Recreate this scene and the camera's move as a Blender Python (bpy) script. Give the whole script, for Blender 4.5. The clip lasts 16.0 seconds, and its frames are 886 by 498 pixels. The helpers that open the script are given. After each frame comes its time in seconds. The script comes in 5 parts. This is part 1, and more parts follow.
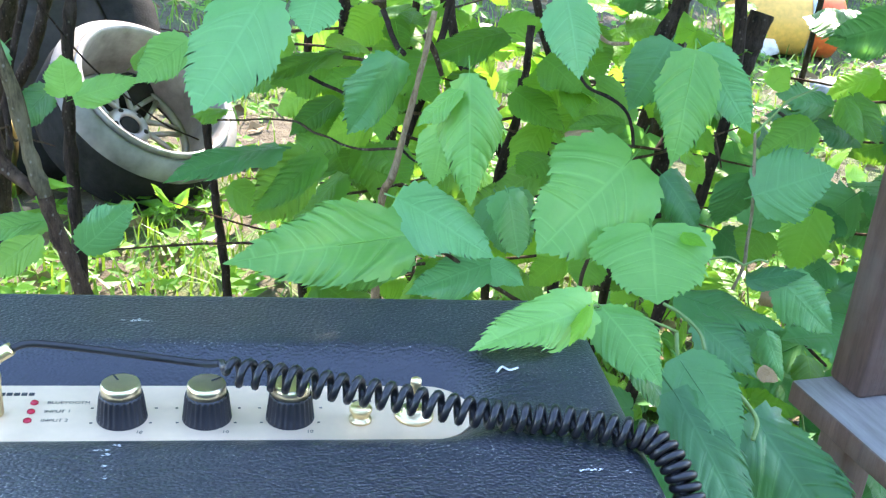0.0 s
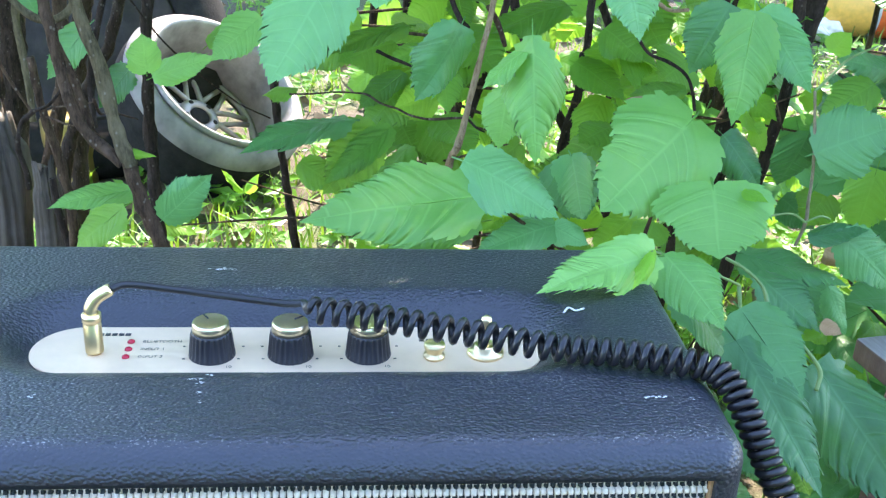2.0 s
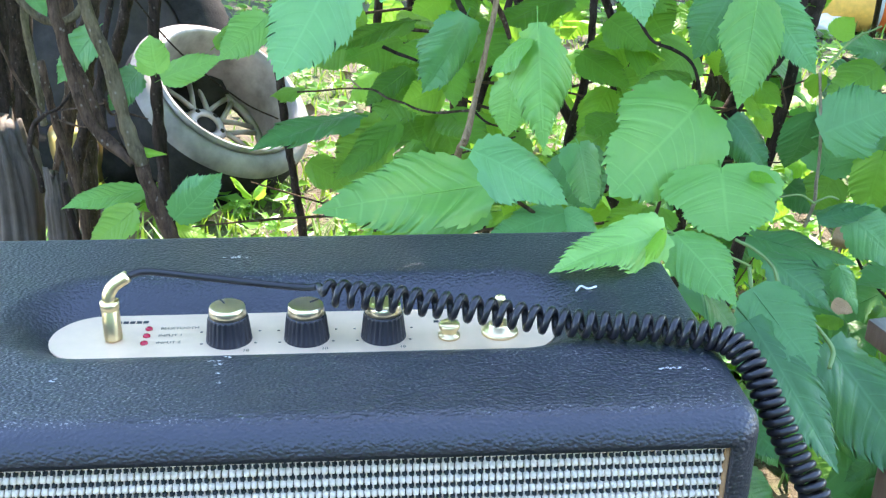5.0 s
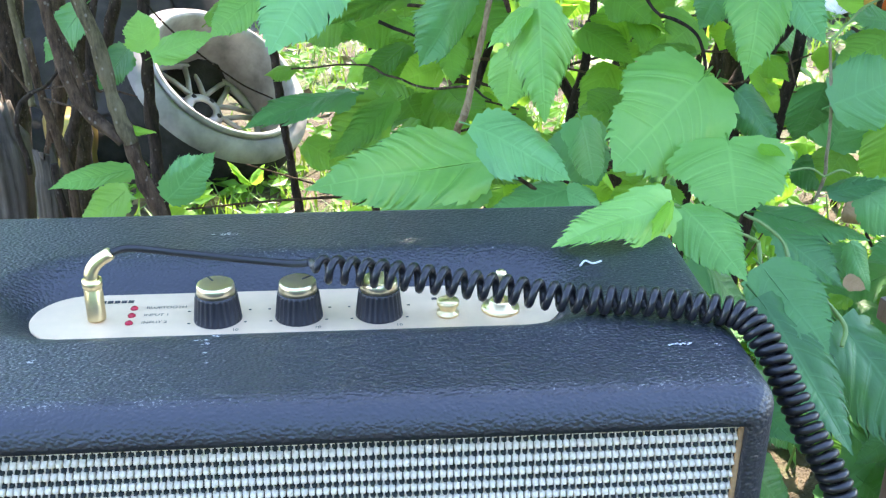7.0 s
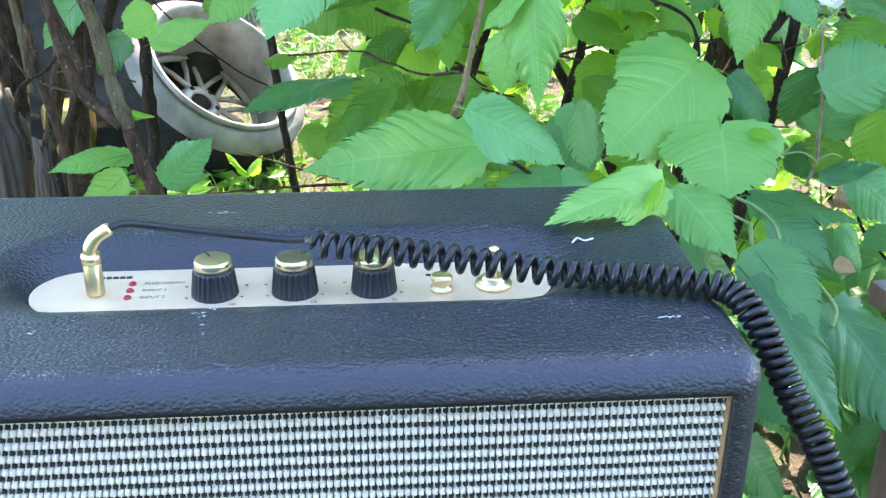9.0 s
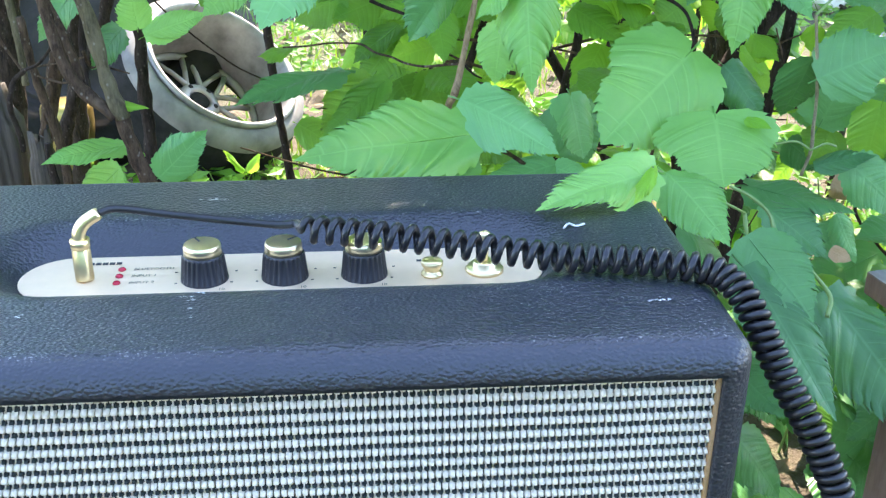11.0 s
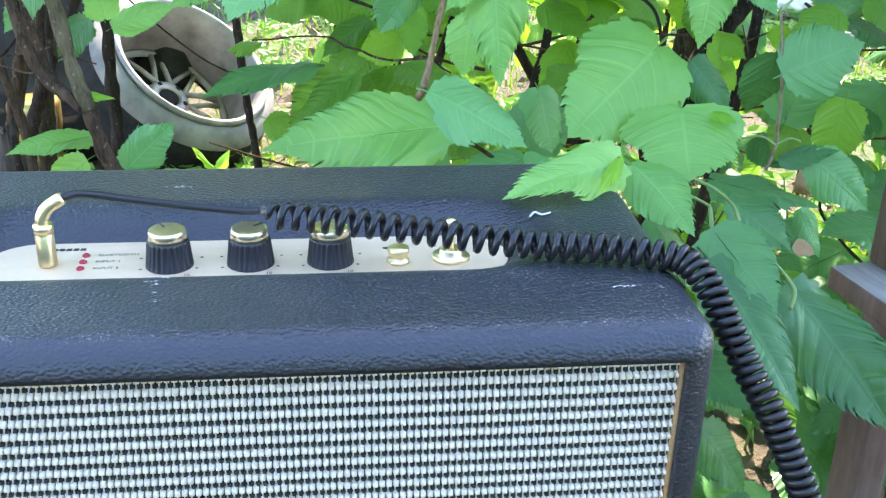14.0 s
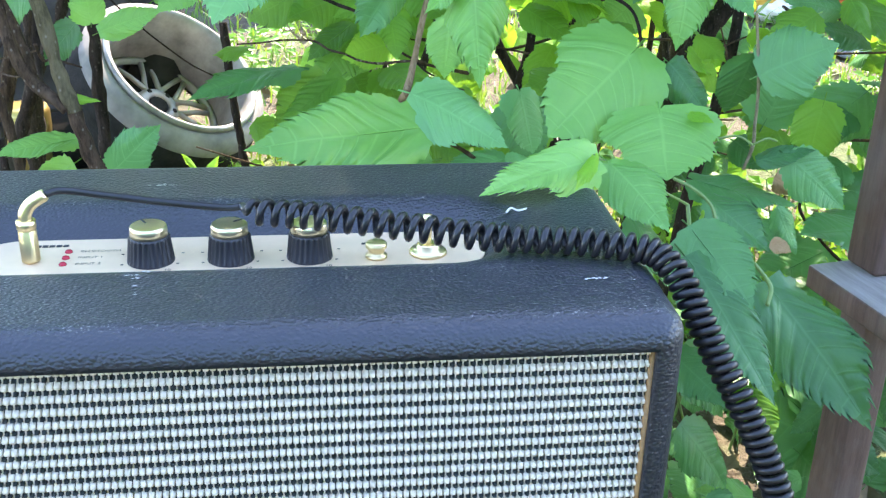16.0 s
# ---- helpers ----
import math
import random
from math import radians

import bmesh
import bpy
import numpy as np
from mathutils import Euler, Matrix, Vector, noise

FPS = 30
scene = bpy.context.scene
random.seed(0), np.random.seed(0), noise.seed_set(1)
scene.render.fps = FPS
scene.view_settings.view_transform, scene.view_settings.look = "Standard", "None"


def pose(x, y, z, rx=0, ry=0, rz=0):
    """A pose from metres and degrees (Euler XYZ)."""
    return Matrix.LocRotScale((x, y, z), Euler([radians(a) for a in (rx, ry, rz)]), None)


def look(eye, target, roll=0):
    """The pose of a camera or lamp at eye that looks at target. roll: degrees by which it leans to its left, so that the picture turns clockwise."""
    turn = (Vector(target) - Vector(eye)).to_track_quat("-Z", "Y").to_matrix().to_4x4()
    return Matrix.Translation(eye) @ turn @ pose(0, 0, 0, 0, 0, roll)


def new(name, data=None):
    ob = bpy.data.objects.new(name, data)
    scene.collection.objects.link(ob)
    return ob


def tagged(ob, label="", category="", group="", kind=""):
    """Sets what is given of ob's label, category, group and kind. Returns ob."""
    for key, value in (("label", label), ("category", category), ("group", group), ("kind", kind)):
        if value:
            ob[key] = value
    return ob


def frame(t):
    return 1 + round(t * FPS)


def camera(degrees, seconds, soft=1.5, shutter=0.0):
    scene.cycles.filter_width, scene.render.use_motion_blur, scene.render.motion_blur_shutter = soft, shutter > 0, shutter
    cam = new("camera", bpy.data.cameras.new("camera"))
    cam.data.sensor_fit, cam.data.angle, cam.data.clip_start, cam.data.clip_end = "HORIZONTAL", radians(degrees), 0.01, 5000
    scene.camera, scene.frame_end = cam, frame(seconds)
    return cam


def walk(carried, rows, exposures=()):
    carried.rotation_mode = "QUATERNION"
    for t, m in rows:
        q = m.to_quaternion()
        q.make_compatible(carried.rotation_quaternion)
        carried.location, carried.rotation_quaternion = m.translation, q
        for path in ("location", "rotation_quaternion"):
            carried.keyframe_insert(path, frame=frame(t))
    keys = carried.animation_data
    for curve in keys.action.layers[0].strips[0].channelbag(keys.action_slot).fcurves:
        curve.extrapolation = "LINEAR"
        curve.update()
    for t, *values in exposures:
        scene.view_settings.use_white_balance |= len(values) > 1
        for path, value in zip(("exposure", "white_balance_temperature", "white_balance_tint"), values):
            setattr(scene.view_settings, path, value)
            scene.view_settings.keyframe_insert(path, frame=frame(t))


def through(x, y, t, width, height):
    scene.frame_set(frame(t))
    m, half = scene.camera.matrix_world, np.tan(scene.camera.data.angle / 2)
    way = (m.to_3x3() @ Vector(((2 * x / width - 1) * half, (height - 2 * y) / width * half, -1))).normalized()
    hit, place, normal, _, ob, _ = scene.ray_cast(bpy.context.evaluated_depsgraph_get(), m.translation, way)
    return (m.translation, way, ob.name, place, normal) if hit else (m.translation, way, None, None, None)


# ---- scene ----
# camera
cam = camera(44.88, 16.0, soft=1.3)
ROWS = [
    (0, 0.0299, -0.2868, 0.6876, -9.204, -24.115, 4.945),
    (0.5, 0.0249, -0.2934, 0.6811, -7.435, -24.944, 4.192),
    (1, 0.0223, -0.3037, 0.6792, -6.763, -24.825, 4.06),
    (1.5, 0.0283, -0.3123, 0.6787, -6.053, -24.633, 3.327),
    (2, 0.0243, -0.3168, 0.6759, -5.584, -24.466, 2.695),
    (2.5, 0.021, -0.3217, 0.6783, -4.976, -24.265, 2.104),
    (3, 0.0188, -0.328, 0.6765, -5.031, -24.069, 1.824),
    (5.5, 0.0224, -0.324, 0.6629, -5.185, -23.965, 0.928),
    (6, 0.0226, -0.3175, 0.6593, -5.255, -24.207, 0.778),
    (6.5, 0.0225, -0.3092, 0.6554, -5.044, -24.402, 0.635),
    (7, 0.0248, -0.3099, 0.6519, -5.044, -24.571, 0.6),
    (7.5, 0.0245, -0.3161, 0.6505, -5.112, -24.737, 0.665),
    (8, 0.0245, -0.3165, 0.6488, -5.148, -24.898, 0.658),
    (8.5, 0.0253, -0.3183, 0.648, -5.152, -24.805, 0.703),
    (11.0, 0.0307, -0.3217, 0.6394, -5.033, -24.613, 0.533),
    (11.5, 0.0346, -0.3223, 0.639, -5.349, -24.547, 0.644),
    (12.0, 0.0344, -0.3208, 0.6376, -5.799, -24.594, 0.739),
    (12.5, 0.0337, -0.32, 0.6352, -6.149, -24.605, 0.833),
    (13.0, 0.0309, -0.3226, 0.636, -6.355, -24.602, 0.964),
    (13.5, 0.0295, -0.3235, 0.6374, -6.555, -24.596, 1.262),
    (14.0, 0.0326, -0.3255, 0.6336, -6.71, -24.414, 1.462),
    (14.5, 0.0369, -0.3332, 0.6356, -6.871, -24.442, 1.476),
    (15.0, 0.0378, -0.3371, 0.6366, -7.106, -24.421, 1.521),
    (15.5, 0.0378, -0.3374, 0.6379, -7.045, -24.169, 1.479),
    (16.0, 0.0384, -0.3361, 0.6315, -7.102, -23.915, 1.403),
]

walk(cam, [(t, pose(x, y, z, 90 + pitch, 0, yaw) @ pose(0, 0, 0, 0, 0, roll)) for t, x, y, z, yaw, pitch, roll in ROWS],
     exposures=[(0.0, 3.27, 6800.0, 17.0), (8.0, 3.30, 7050.0, 18.0), (16.0, 3.32, 7200.0, 18.0)])

# world and sun
SUN_AZ, SUN_EL = radians(14), radians(46)      # azimuth from +y towards +x, elevation
world = bpy.data.worlds.new("sky")
scene.world = world
world.use_nodes = True
wn = world.node_tree.nodes
sky = wn.new("ShaderNodeTexSky")
sky.sky_type, sky.sun_disc = "NISHITA", False
sky.sun_elevation, sky.sun_rotation = SUN_EL, SUN_AZ
sky.air_density, sky.dust_density, sky.ozone_density = 1.0, 0.3, 3.0
world.node_tree.links.new(sky.outputs[0], wn["Background"].inputs[0])
wn["Background"].inputs[1].default_value = 0.15
sun_data = bpy.data.lights.new("sun", "SUN")
sun_data.energy, sun_data.angle, sun_data.color = 2.8, radians(0.6), (1.0, 0.94, 0.84)
sun = new("sun", sun_data)
sun_way = Vector((math.sin(SUN_AZ) * math.cos(SUN_EL), math.cos(SUN_AZ) * math.cos(SUN_EL), math.sin(SUN_EL)))
sun.matrix_world = look(sun_way * 20, (0, 0, 0))


# ---- materials ----
class Nodes:
    """A small builder for node materials."""

    def __init__(self, name):
        self.m = bpy.data.materials.new(name)
        self.m.use_nodes = True
        self.t = self.m.node_tree
        self.b = self.t.nodes["Principled BSDF"]
        self.out = self.t.nodes["Material Output"]

    def add(self, kind, **sets):
        n = self.t.nodes.new(kind)
        for k, v in sets.items():
            n.inputs[k.replace("_", " ")].default_value = v
        return n

    def link(self, a, b):
        self.t.links.new(a, b)

    def coords(self, which="Object", scale=(1, 1, 1)):
        c = self.t.nodes.new("ShaderNodeTexCoord")
        mp = self.t.nodes.new("ShaderNodeMapping")
        mp.inputs["Scale"].default_value = scale
        self.link(c.outputs[which], mp.inputs["Vector"])
        return mp.outputs[0]

    def noise(self, vec, scale, detail=4, rough=0.6):
        n = self.add("ShaderNodeTexNoise", Scale=scale, Detail=detail, Roughness=rough)
        self.link(vec, n.inputs["Vector"])
        return n.outputs["Fac"]

    def ramp(self, fac, stops):
        r = self.t.nodes.new("ShaderNodeValToRGB")
        e = r.color_ramp.elements
        while len(e) < len(stops):
            e.new(0.5)
        for el, (p, c) in zip(e, stops):
            el.position, el.color = p, (*c, 1) if len(c) == 3 else c
        self.link(fac, r.inputs[0])
        return r.outputs[0]

    def mix(self, fac, a, b, blend="MIX"):
        n = self.t.nodes.new("ShaderNodeMix")
        n.data_type, n.blend_type = "RGBA", blend
        for sock, v in ((n.inputs[0], fac), (n.inputs[6], a), (n.inputs[7], b)):
            if isinstance(v, (int, float)):
                sock.default_value = v
            elif isinstance(v, tuple):
                sock.default_value = (*v, 1)
            else:
                self.link(v, sock)
        return n.outputs[2]

    def bump(self, height, strength, distance, normal=None, invert=False):
        n = self.add("ShaderNodeBump", Strength=strength, Distance=distance)
        n.invert = invert
        self.link(height, n.inputs["Height"])
        if normal is not None:
            self.link(normal, n.inputs["Normal"])
        return n.outputs[0]

    def set(self, **kw):
        for k, v in kw.items():
            s = self.b.inputs[k.replace("_", " ")]
            if isinstance(v, tuple):
                s.default_value = (*v, 1) if len(v) == 3 and s.type == "RGBA" else v
            elif isinstance(v, (int, float)):
                s.default_value = v
            else:
                self.link(v, s)
        return self


def plain(name, base, rough=0.5, metal=0.0, vary=0.15, scale=60, bump=0.1, dist=0.0005):
    """A surface with mottled colour and fine relief."""
    n = Nodes(name)
    v = n.coords()
    f = n.noise(v, scale)
    dark = tuple(c * (1 - vary) for c in base)
    light = tuple(min(1, c * (1 + vary)) for c in base)
    n.set(Base_Color=n.ramp(f, [(0.3, dark), (0.7, light)]), Roughness=rough, Metallic=metal)
    if bump:
        n.set(Normal=n.bump(n.noise(v, scale * 6), bump, dist))
    return n.m


def leather_material():
    """Black vinyl: pebbled grain, dull hollows between the grains, dust."""
    n = Nodes("black_vinyl")
    v = n.coords("Object", (0.75, 1, 1))
    warp = n.add("ShaderNodeTexNoise", Scale=300.0, Detail=2.0)
    n.link(v, warp.inputs["Vector"])
    mixv = n.t.nodes.new("ShaderNodeVectorMath")
    mixv.operation = "MULTIPLY_ADD"
    n.link(warp.outputs["Color"], mixv.inputs[0])
    mixv.inputs[1].default_value = (0.0011, 0.0011, 0.0011)
    n.link(v, mixv.inputs[2])
    cell = n.add("ShaderNodeTexVoronoi", Scale=780.0, Randomness=1.0)
    cell.feature = "SMOOTH_F1"
    cell.inputs["Smoothness"].default_value = 0.55
    n.link(mixv.outputs[0], cell.inputs["Vector"])
    grain = cell.outputs["Distance"]
    fine = n.noise(v, 1500, 3, 0.6)
    dust = n.noise(v, 1100, 2, 0.5)
    patch = n.noise(v, 14, 4, 0.6)
    speck = n.ramp(n.mix(0.25, dust, patch), [(0.60, (0, 0, 0)), (0.64, (1, 1, 1))])
    flat = n.t.nodes.new("ShaderNodeSeparateXYZ")
    n.link(n.t.nodes.new("ShaderNodeNewGeometry").outputs["Normal"], flat.inputs[0])
    level = n.ramp(flat.outputs[2], [(0.90, (0, 0, 0)), (0.97, (1, 1, 1))])
    speck = n.mix(1.0, speck, level, "MULTIPLY")
    # black tinted navy: the sky's blue reflection is put into the colour
    base = n.ramp(patch, [(0.3, (0.003, 0.0065, 0.014)), (0.75, (0.006, 0.012, 0.022))])
    relief = n.bump(grain, 0.9, 0.00050, n.bump(fine, 0.35, 0.0003), invert=True)
    n.set(Coat_Weight=0.40, Coat_Roughness=0.42, Coat_Normal=relief)
    n.set(Base_Color=n.mix(speck, base, (0.20, 0.20, 0.19)),
          Roughness=n.ramp(n.mix(0.5, patch, fine), [(0.3, (0.40,) * 3), (0.7, (0.50,) * 3)]), Specular_IOR_Level=0.62,
          Normal=relief)
    return n.m


def leaf_material(name, dark, light, glow, sheen=0.42, through=0.34):
    """A leaf: veined, mottled, glossy, and letting light through."""
    n = Nodes(name)
    uv = n.coords("UV")
    sep = n.t.nodes.new("ShaderNodeSeparateXYZ")
    n.link(uv, sep.inputs[0])

    def math_node(op, a, b=0.0):
        m = n.t.nodes.new("ShaderNodeMath")
        m.operation = op
        for s, x in zip(m.inputs, (a, b)):
            if isinstance(x, (int, float)):
                s.default_value = x
            else:
                n.link(x, s)
        return m.outputs[0]

    side = math_node("ABSOLUTE", math_node("SUBTRACT", sep.outputs[1], 0.5))
    obj = n.coords("Object")
    rib = math_node("FRACT", math_node("ADD", math_node("MULTIPLY", sep.outputs[0], 8.0), math_node("MULTIPLY", n.noise(obj, 3, 1, 0.4), 0.12)))
    rib = math_node("SUBTRACT", 0.5, math_node("ABSOLUTE", math_node("SUBTRACT", rib, 0.5)))
    near = math_node("MINIMUM", math_node("MULTIPLY", rib, 1.0), math_node("MULTIPLY", side, 2.2))
    vein = n.ramp(near, [(0.0, (1, 1, 1)), (0.022, (0.85,) * 3), (0.06, (0, 0, 0))])
    info = n.t.nodes.new("ShaderNodeObjectInfo")
    geo = n.t.nodes.new("ShaderNodeNewGeometry")
    rnd = math_node("FRACT", math_node("ADD", info.outputs["Random"], geo.outputs["Random Per Island"]))
    blotch = n.noise(obj, 2.6, 4, 0.6)
    mottle = n.noise(obj, 34, 3, 0.6)
    tone = math_node("ADD", math_node("MULTIPLY", rnd, 0.62), math_node("MULTIPLY", blotch, 0.40))
    base = n.ramp(math_node("ADD", tone, math_node("MULTIPLY", mottle, 0.12)), [(0.15, dark), (0.85, light)])
    base = n.mix(n.mix(1.0, vein, (0.17, 0.17, 0.17), "MULTIPLY"), base, tuple(min(1, c * 1.5 + 0.03) for c in light))
    worn = n.ramp(n.noise(obj, 13, 4, 0.7), [(0.70, (0, 0, 0)), (0.78, (0.45, 0.45, 0.45))])
    base = n.mix(worn, base, (0.20, 0.24, 0.07))
    groove = n.ramp(near, [(0.0, (0, 0, 0)), (0.16, (1, 1, 1))])
    net = n.add("ShaderNodeTexVoronoi", Scale=26.0, Randomness=1.0)
    n.link(obj, net.inputs["Vector"])
    n.set(Base_Color=base, Roughness=n.ramp(mottle, [(0.3, (sheen,) * 3), (0.7, (sheen + 0.14,) * 3)]), Specular_IOR_Level=0.5,
          Normal=n.bump(net.outputs["Distance"], 0.2, 0.0006, n.bump(groove, 0.4, 0.0010), invert=True))
    tr = n.t.nodes.new("ShaderNodeBsdfTranslucent")
    n.link(n.mix(0.5, base, glow), tr.inputs[0])
    ms = n.add("ShaderNodeMixShader")
    ms.inputs[0].default_value = through
    n.link(n.b.outputs[0], ms.inputs[1])
    n.link(tr.outputs[0], ms.inputs[2])
    n.link(ms.outputs[0], n.out.inputs[0])
    return n.m


def bark_material(name, dark, light, spots=0.35):
    """Thin bark: lengthwise cracks, pale patches of lichen and raised dots."""
    n = Nodes(name)
    v = n.coords("Object", (1, 1, 0.22))
    f = n.noise(v, 260, 7, 0.75)
    fine = n.noise(n.coords(), 620, 4, 0.65)
    patch = n.noise(n.coords("Object", (1, 1, 0.5)), 60, 5, 0.7)
    dots = n.add("ShaderNodeTexVoronoi", Scale=190.0, Randomness=1.0)
    n.link(n.coords("Object", (1, 1, 0.8)), dots.inputs["Vector"])
    dot = n.ramp(dots.outputs["Distance"], [(0.10, (spots,) * 3), (0.20, (0, 0, 0))])
    col = n.mix(n.ramp(patch, [(0.50, (0, 0, 0)), (0.70, (0.45,) * 3)]), n.ramp(f, [(0.34, dark), (0.66, light)]), tuple(c * 1.35 + 0.03 for c in light))
    n.set(Base_Color=n.mix(dot, col, (0.46, 0.40, 0.32)), Roughness=0.9, Specular_IOR_Level=0.2,
          Normal=n.bump(fine, 0.7, 0.0012, n.bump(f, 1.0, 0.003)))
    return n.m


def wood_material(name, dark, light, along=(1, 1, 0.12)):
    n = Nodes(name)
    v = n.coords("Object", along)
    f = n.noise(v, 140, 6, 0.7)
    stain = n.noise(n.coords(), 22, 5, 0.65)
    n.set(Base_Color=n.mix(n.ramp(stain, [(0.45, (0, 0, 0)), (0.8, (0.4,) * 3)]), n.ramp(f, [(0.25, dark), (0.75, light)]), (0.22, 0.2, 0.19)),
          Roughness=0.72, Normal=n.bump(f, 0.5, 0.0015))
    return n.m


def ground_material():
    n = Nodes("garden_soil")
    v = n.coords()
    a, b, c = n.noise(v, 3.2, 6, 0.65), n.noise(v, 26, 6, 0.7), n.noise(v, 160, 4, 0.7)
    soil = n.ramp(b, [(0.25, (0.035, 0.025, 0.016)), (0.5, (0.09, 0.068, 0.042)), (0.8, (0.18, 0.145, 0.092))])
    moss = n.ramp(c, [(0.3, (0.045, 0.07, 0.02)), (0.7, (0.12, 0.165, 0.05))])
    n.set(Base_Color=n.mix(n.ramp(a, [(0.47, (0, 0, 0)), (0.57, (0.8, 0.8, 0.8))]), soil, moss), Roughness=0.95,
          Normal=n.bump(c, 0.8, 0.006, n.bump(b, 0.8, 0.02)))
    return n.m


LEATHER = leather_material()
# one leaf in lit and shaded copies; the front copy is brightened for skylight
LEAF_FRONT = leaf_material("leaf_front_lit", (0.10, 0.32, 0.062), (0.26, 0.56, 0.125), (0.36, 0.68, 0.06), 0.34)
# same leaf for shady places, the shade put into a darker colour
LEAF_SHADED = leaf_material("leaf_shaded", (0.026, 0.125, 0.036), (0.115, 0.33, 0.10), (0.18, 0.45, 0.05), 0.30)
# leaves turned to the sky: its bluish sheen is put into the colour
LEAF_SKYLIT = leaf_material("leaf_skylit", (0.085, 0.30, 0.095), (0.215, 0.53, 0.185), (0.25, 0.6, 0.09), 0.28, 0.30)
LEAF_DRY = leaf_material("leaf_dry", (0.34, 0.18, 0.08), (0.60, 0.40, 0.22), (0.6, 0.38, 0.16), 0.7, 0.25)
GRASS = leaf_material("grass_blade", (0.06, 0.17, 0.02), (0.14, 0.30, 0.03), (0.35, 0.5, 0.04))
# young sprouts, and backlit leaves whose brightness is put into the colour
LEAF_YOUNG_LIT = leaf_material("leaf_young_lit", (0.16, 0.42, 0.04), (0.26, 0.55, 0.05), (0.5, 0.75, 0.05), 0.4, 0.5)
# rear copy: inner shade and backlight put into its colour range
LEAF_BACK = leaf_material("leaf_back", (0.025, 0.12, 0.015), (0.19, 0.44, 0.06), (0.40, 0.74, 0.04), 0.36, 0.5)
BARK = bark_material("bark_brown", (0.022, 0.013, 0.008), (0.15, 0.093, 0.055))
BARK_TAN = bark_material("bark_tan", (0.19, 0.115, 0.06), (0.50, 0.34, 0.20))
BARK_DARK = bark_material("bark_dark", (0.010, 0.007, 0.005), (0.062, 0.040, 0.028), 0.15)
BARK_GREEN = bark_material("bark_olive", (0.055, 0.044, 0.022), (0.20, 0.16, 0.085))
TWIG_TAN = bark_material("bark_thin_tan", (0.16, 0.12, 0.07), (0.36, 0.30, 0.17))
TWIG_GREEN = plain("green_stalk", (0.16, 0.26, 0.07), 0.5)
DEADWOOD = wood_material("weathered_wood", (0.016, 0.011, 0.008), (0.13, 0.098, 0.068), (1, 1, 0.08))
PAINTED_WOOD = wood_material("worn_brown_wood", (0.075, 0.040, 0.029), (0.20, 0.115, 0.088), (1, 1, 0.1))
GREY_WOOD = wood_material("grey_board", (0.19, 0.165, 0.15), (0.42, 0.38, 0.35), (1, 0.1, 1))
BRASS = plain("brass", (0.92, 0.73, 0.40), 0.33, 1.0, 0.06, 90, 0.05)
CAP = plain("pale_brass", (0.90, 0.76, 0.50), 0.30, 1.0, 0.10, 120, 0.08)
PANEL = plain("brushed_panel", (0.80, 0.60, 0.39), 0.46, 0.25, 0.07, 55, 0.1)
KNOB_BLACK = plain("knob_plastic", (0.016, 0.016, 0.019), 0.38)
RUBBER = plain("cable_rubber", (0.012, 0.012, 0.014), 0.33, 0, 0.2, 200, 0.05)
INK = plain("ink", (0.03, 0.03, 0.03), 0.6, bump=0)
CLOTH_WHITE = plain("grille_white", (0.71, 0.64, 0.525), 0.8, 0, 0.12, 900, 0.4, 0.0004)
CLOTH_DARK = plain("grille_dark", (0.018, 0.028, 0.03), 0.85, 0, 0.3, 700, 0.4)
PIPING = plain("gold_piping", (0.30, 0.165, 0.06), 0.6, 0.0, 0.25, 300, 0.3)
SCUFF = plain("chalky_scuff", (0.62, 0.62, 0.6), 0.9, 0, 0.2, 500, 0.2)
ALLOY = plain("dusty_alloy", (0.29, 0.27, 0.255), 0.5, 0.3, 0.4, 22, 0.3, 0.001)
ALLOY_DULL = plain("grey_alloy", (0.24, 0.225, 0.21), 0.6, 0.3, 0.3, 18, 0.3, 0.001)
WALL = plain("dusty_sidewall", (0.22, 0.20, 0.19), 0.8, 0, 0.45, 14, 0.4, 0.002)
TYRE = plain("tyre_rubber", (0.02, 0.019, 0.018), 0.85, 0, 0.4, 40, 0.5, 0.002)
TYRE.node_tree.nodes["Principled BSDF"].inputs["Specular IOR Level"].default_value = 0.15


def led_material():
    n = Nodes("led_red")
    n.set(Base_Color=(0.45, 0.01, 0.03), Roughness=0.2)
    return n.m


LED = led_material()


# ---- mesh helpers ----
def mesh_of(name, bm, material, smooth=True):
    me = bpy.data.meshes.new(name)
    bm.normal_update()
    bm.to_mesh(me)
    bm.free()
    for p in me.polygons:
        p.use_smooth = smooth
    me.materials.append(material)
    return me


def part(name, bm, material, parent, label="", smooth=True):
    """Links a bmesh (or a ready mesh) as one object under parent."""
    me = bm if isinstance(bm, bpy.types.Mesh) else mesh_of(name, bm, material, smooth)
    ob = new(name, me)
    ob.parent = parent
    if label:
        ob["label"] = label
    return ob


def thing(name, x, y, z, label, category, group="", kind=""):
    e = new(name)
    e.empty_display_size = 0.05
    e.location = (x, y, z)
    return tagged(e, label, category, group, kind)


def spline(pts, n):
    """Points along a smooth line through pts."""
    p = [Vector(q) for q in pts]
    p = [p[0] * 2 - p[1], *p, p[-1] * 2 - p[-2]]
    out = []
    for i in range(1, len(p) - 2):
        for k in range(n):
            t = k / n
            a, b, c, d = p[i - 1:i + 3]
            out.append(0.5 * ((2 * b) + (c - a) * t + (2 * a - 5 * b + 4 * c - d) * t * t + (3 * b - a - 3 * c + d) * t ** 3))
    out.append(p[-2])
    return out


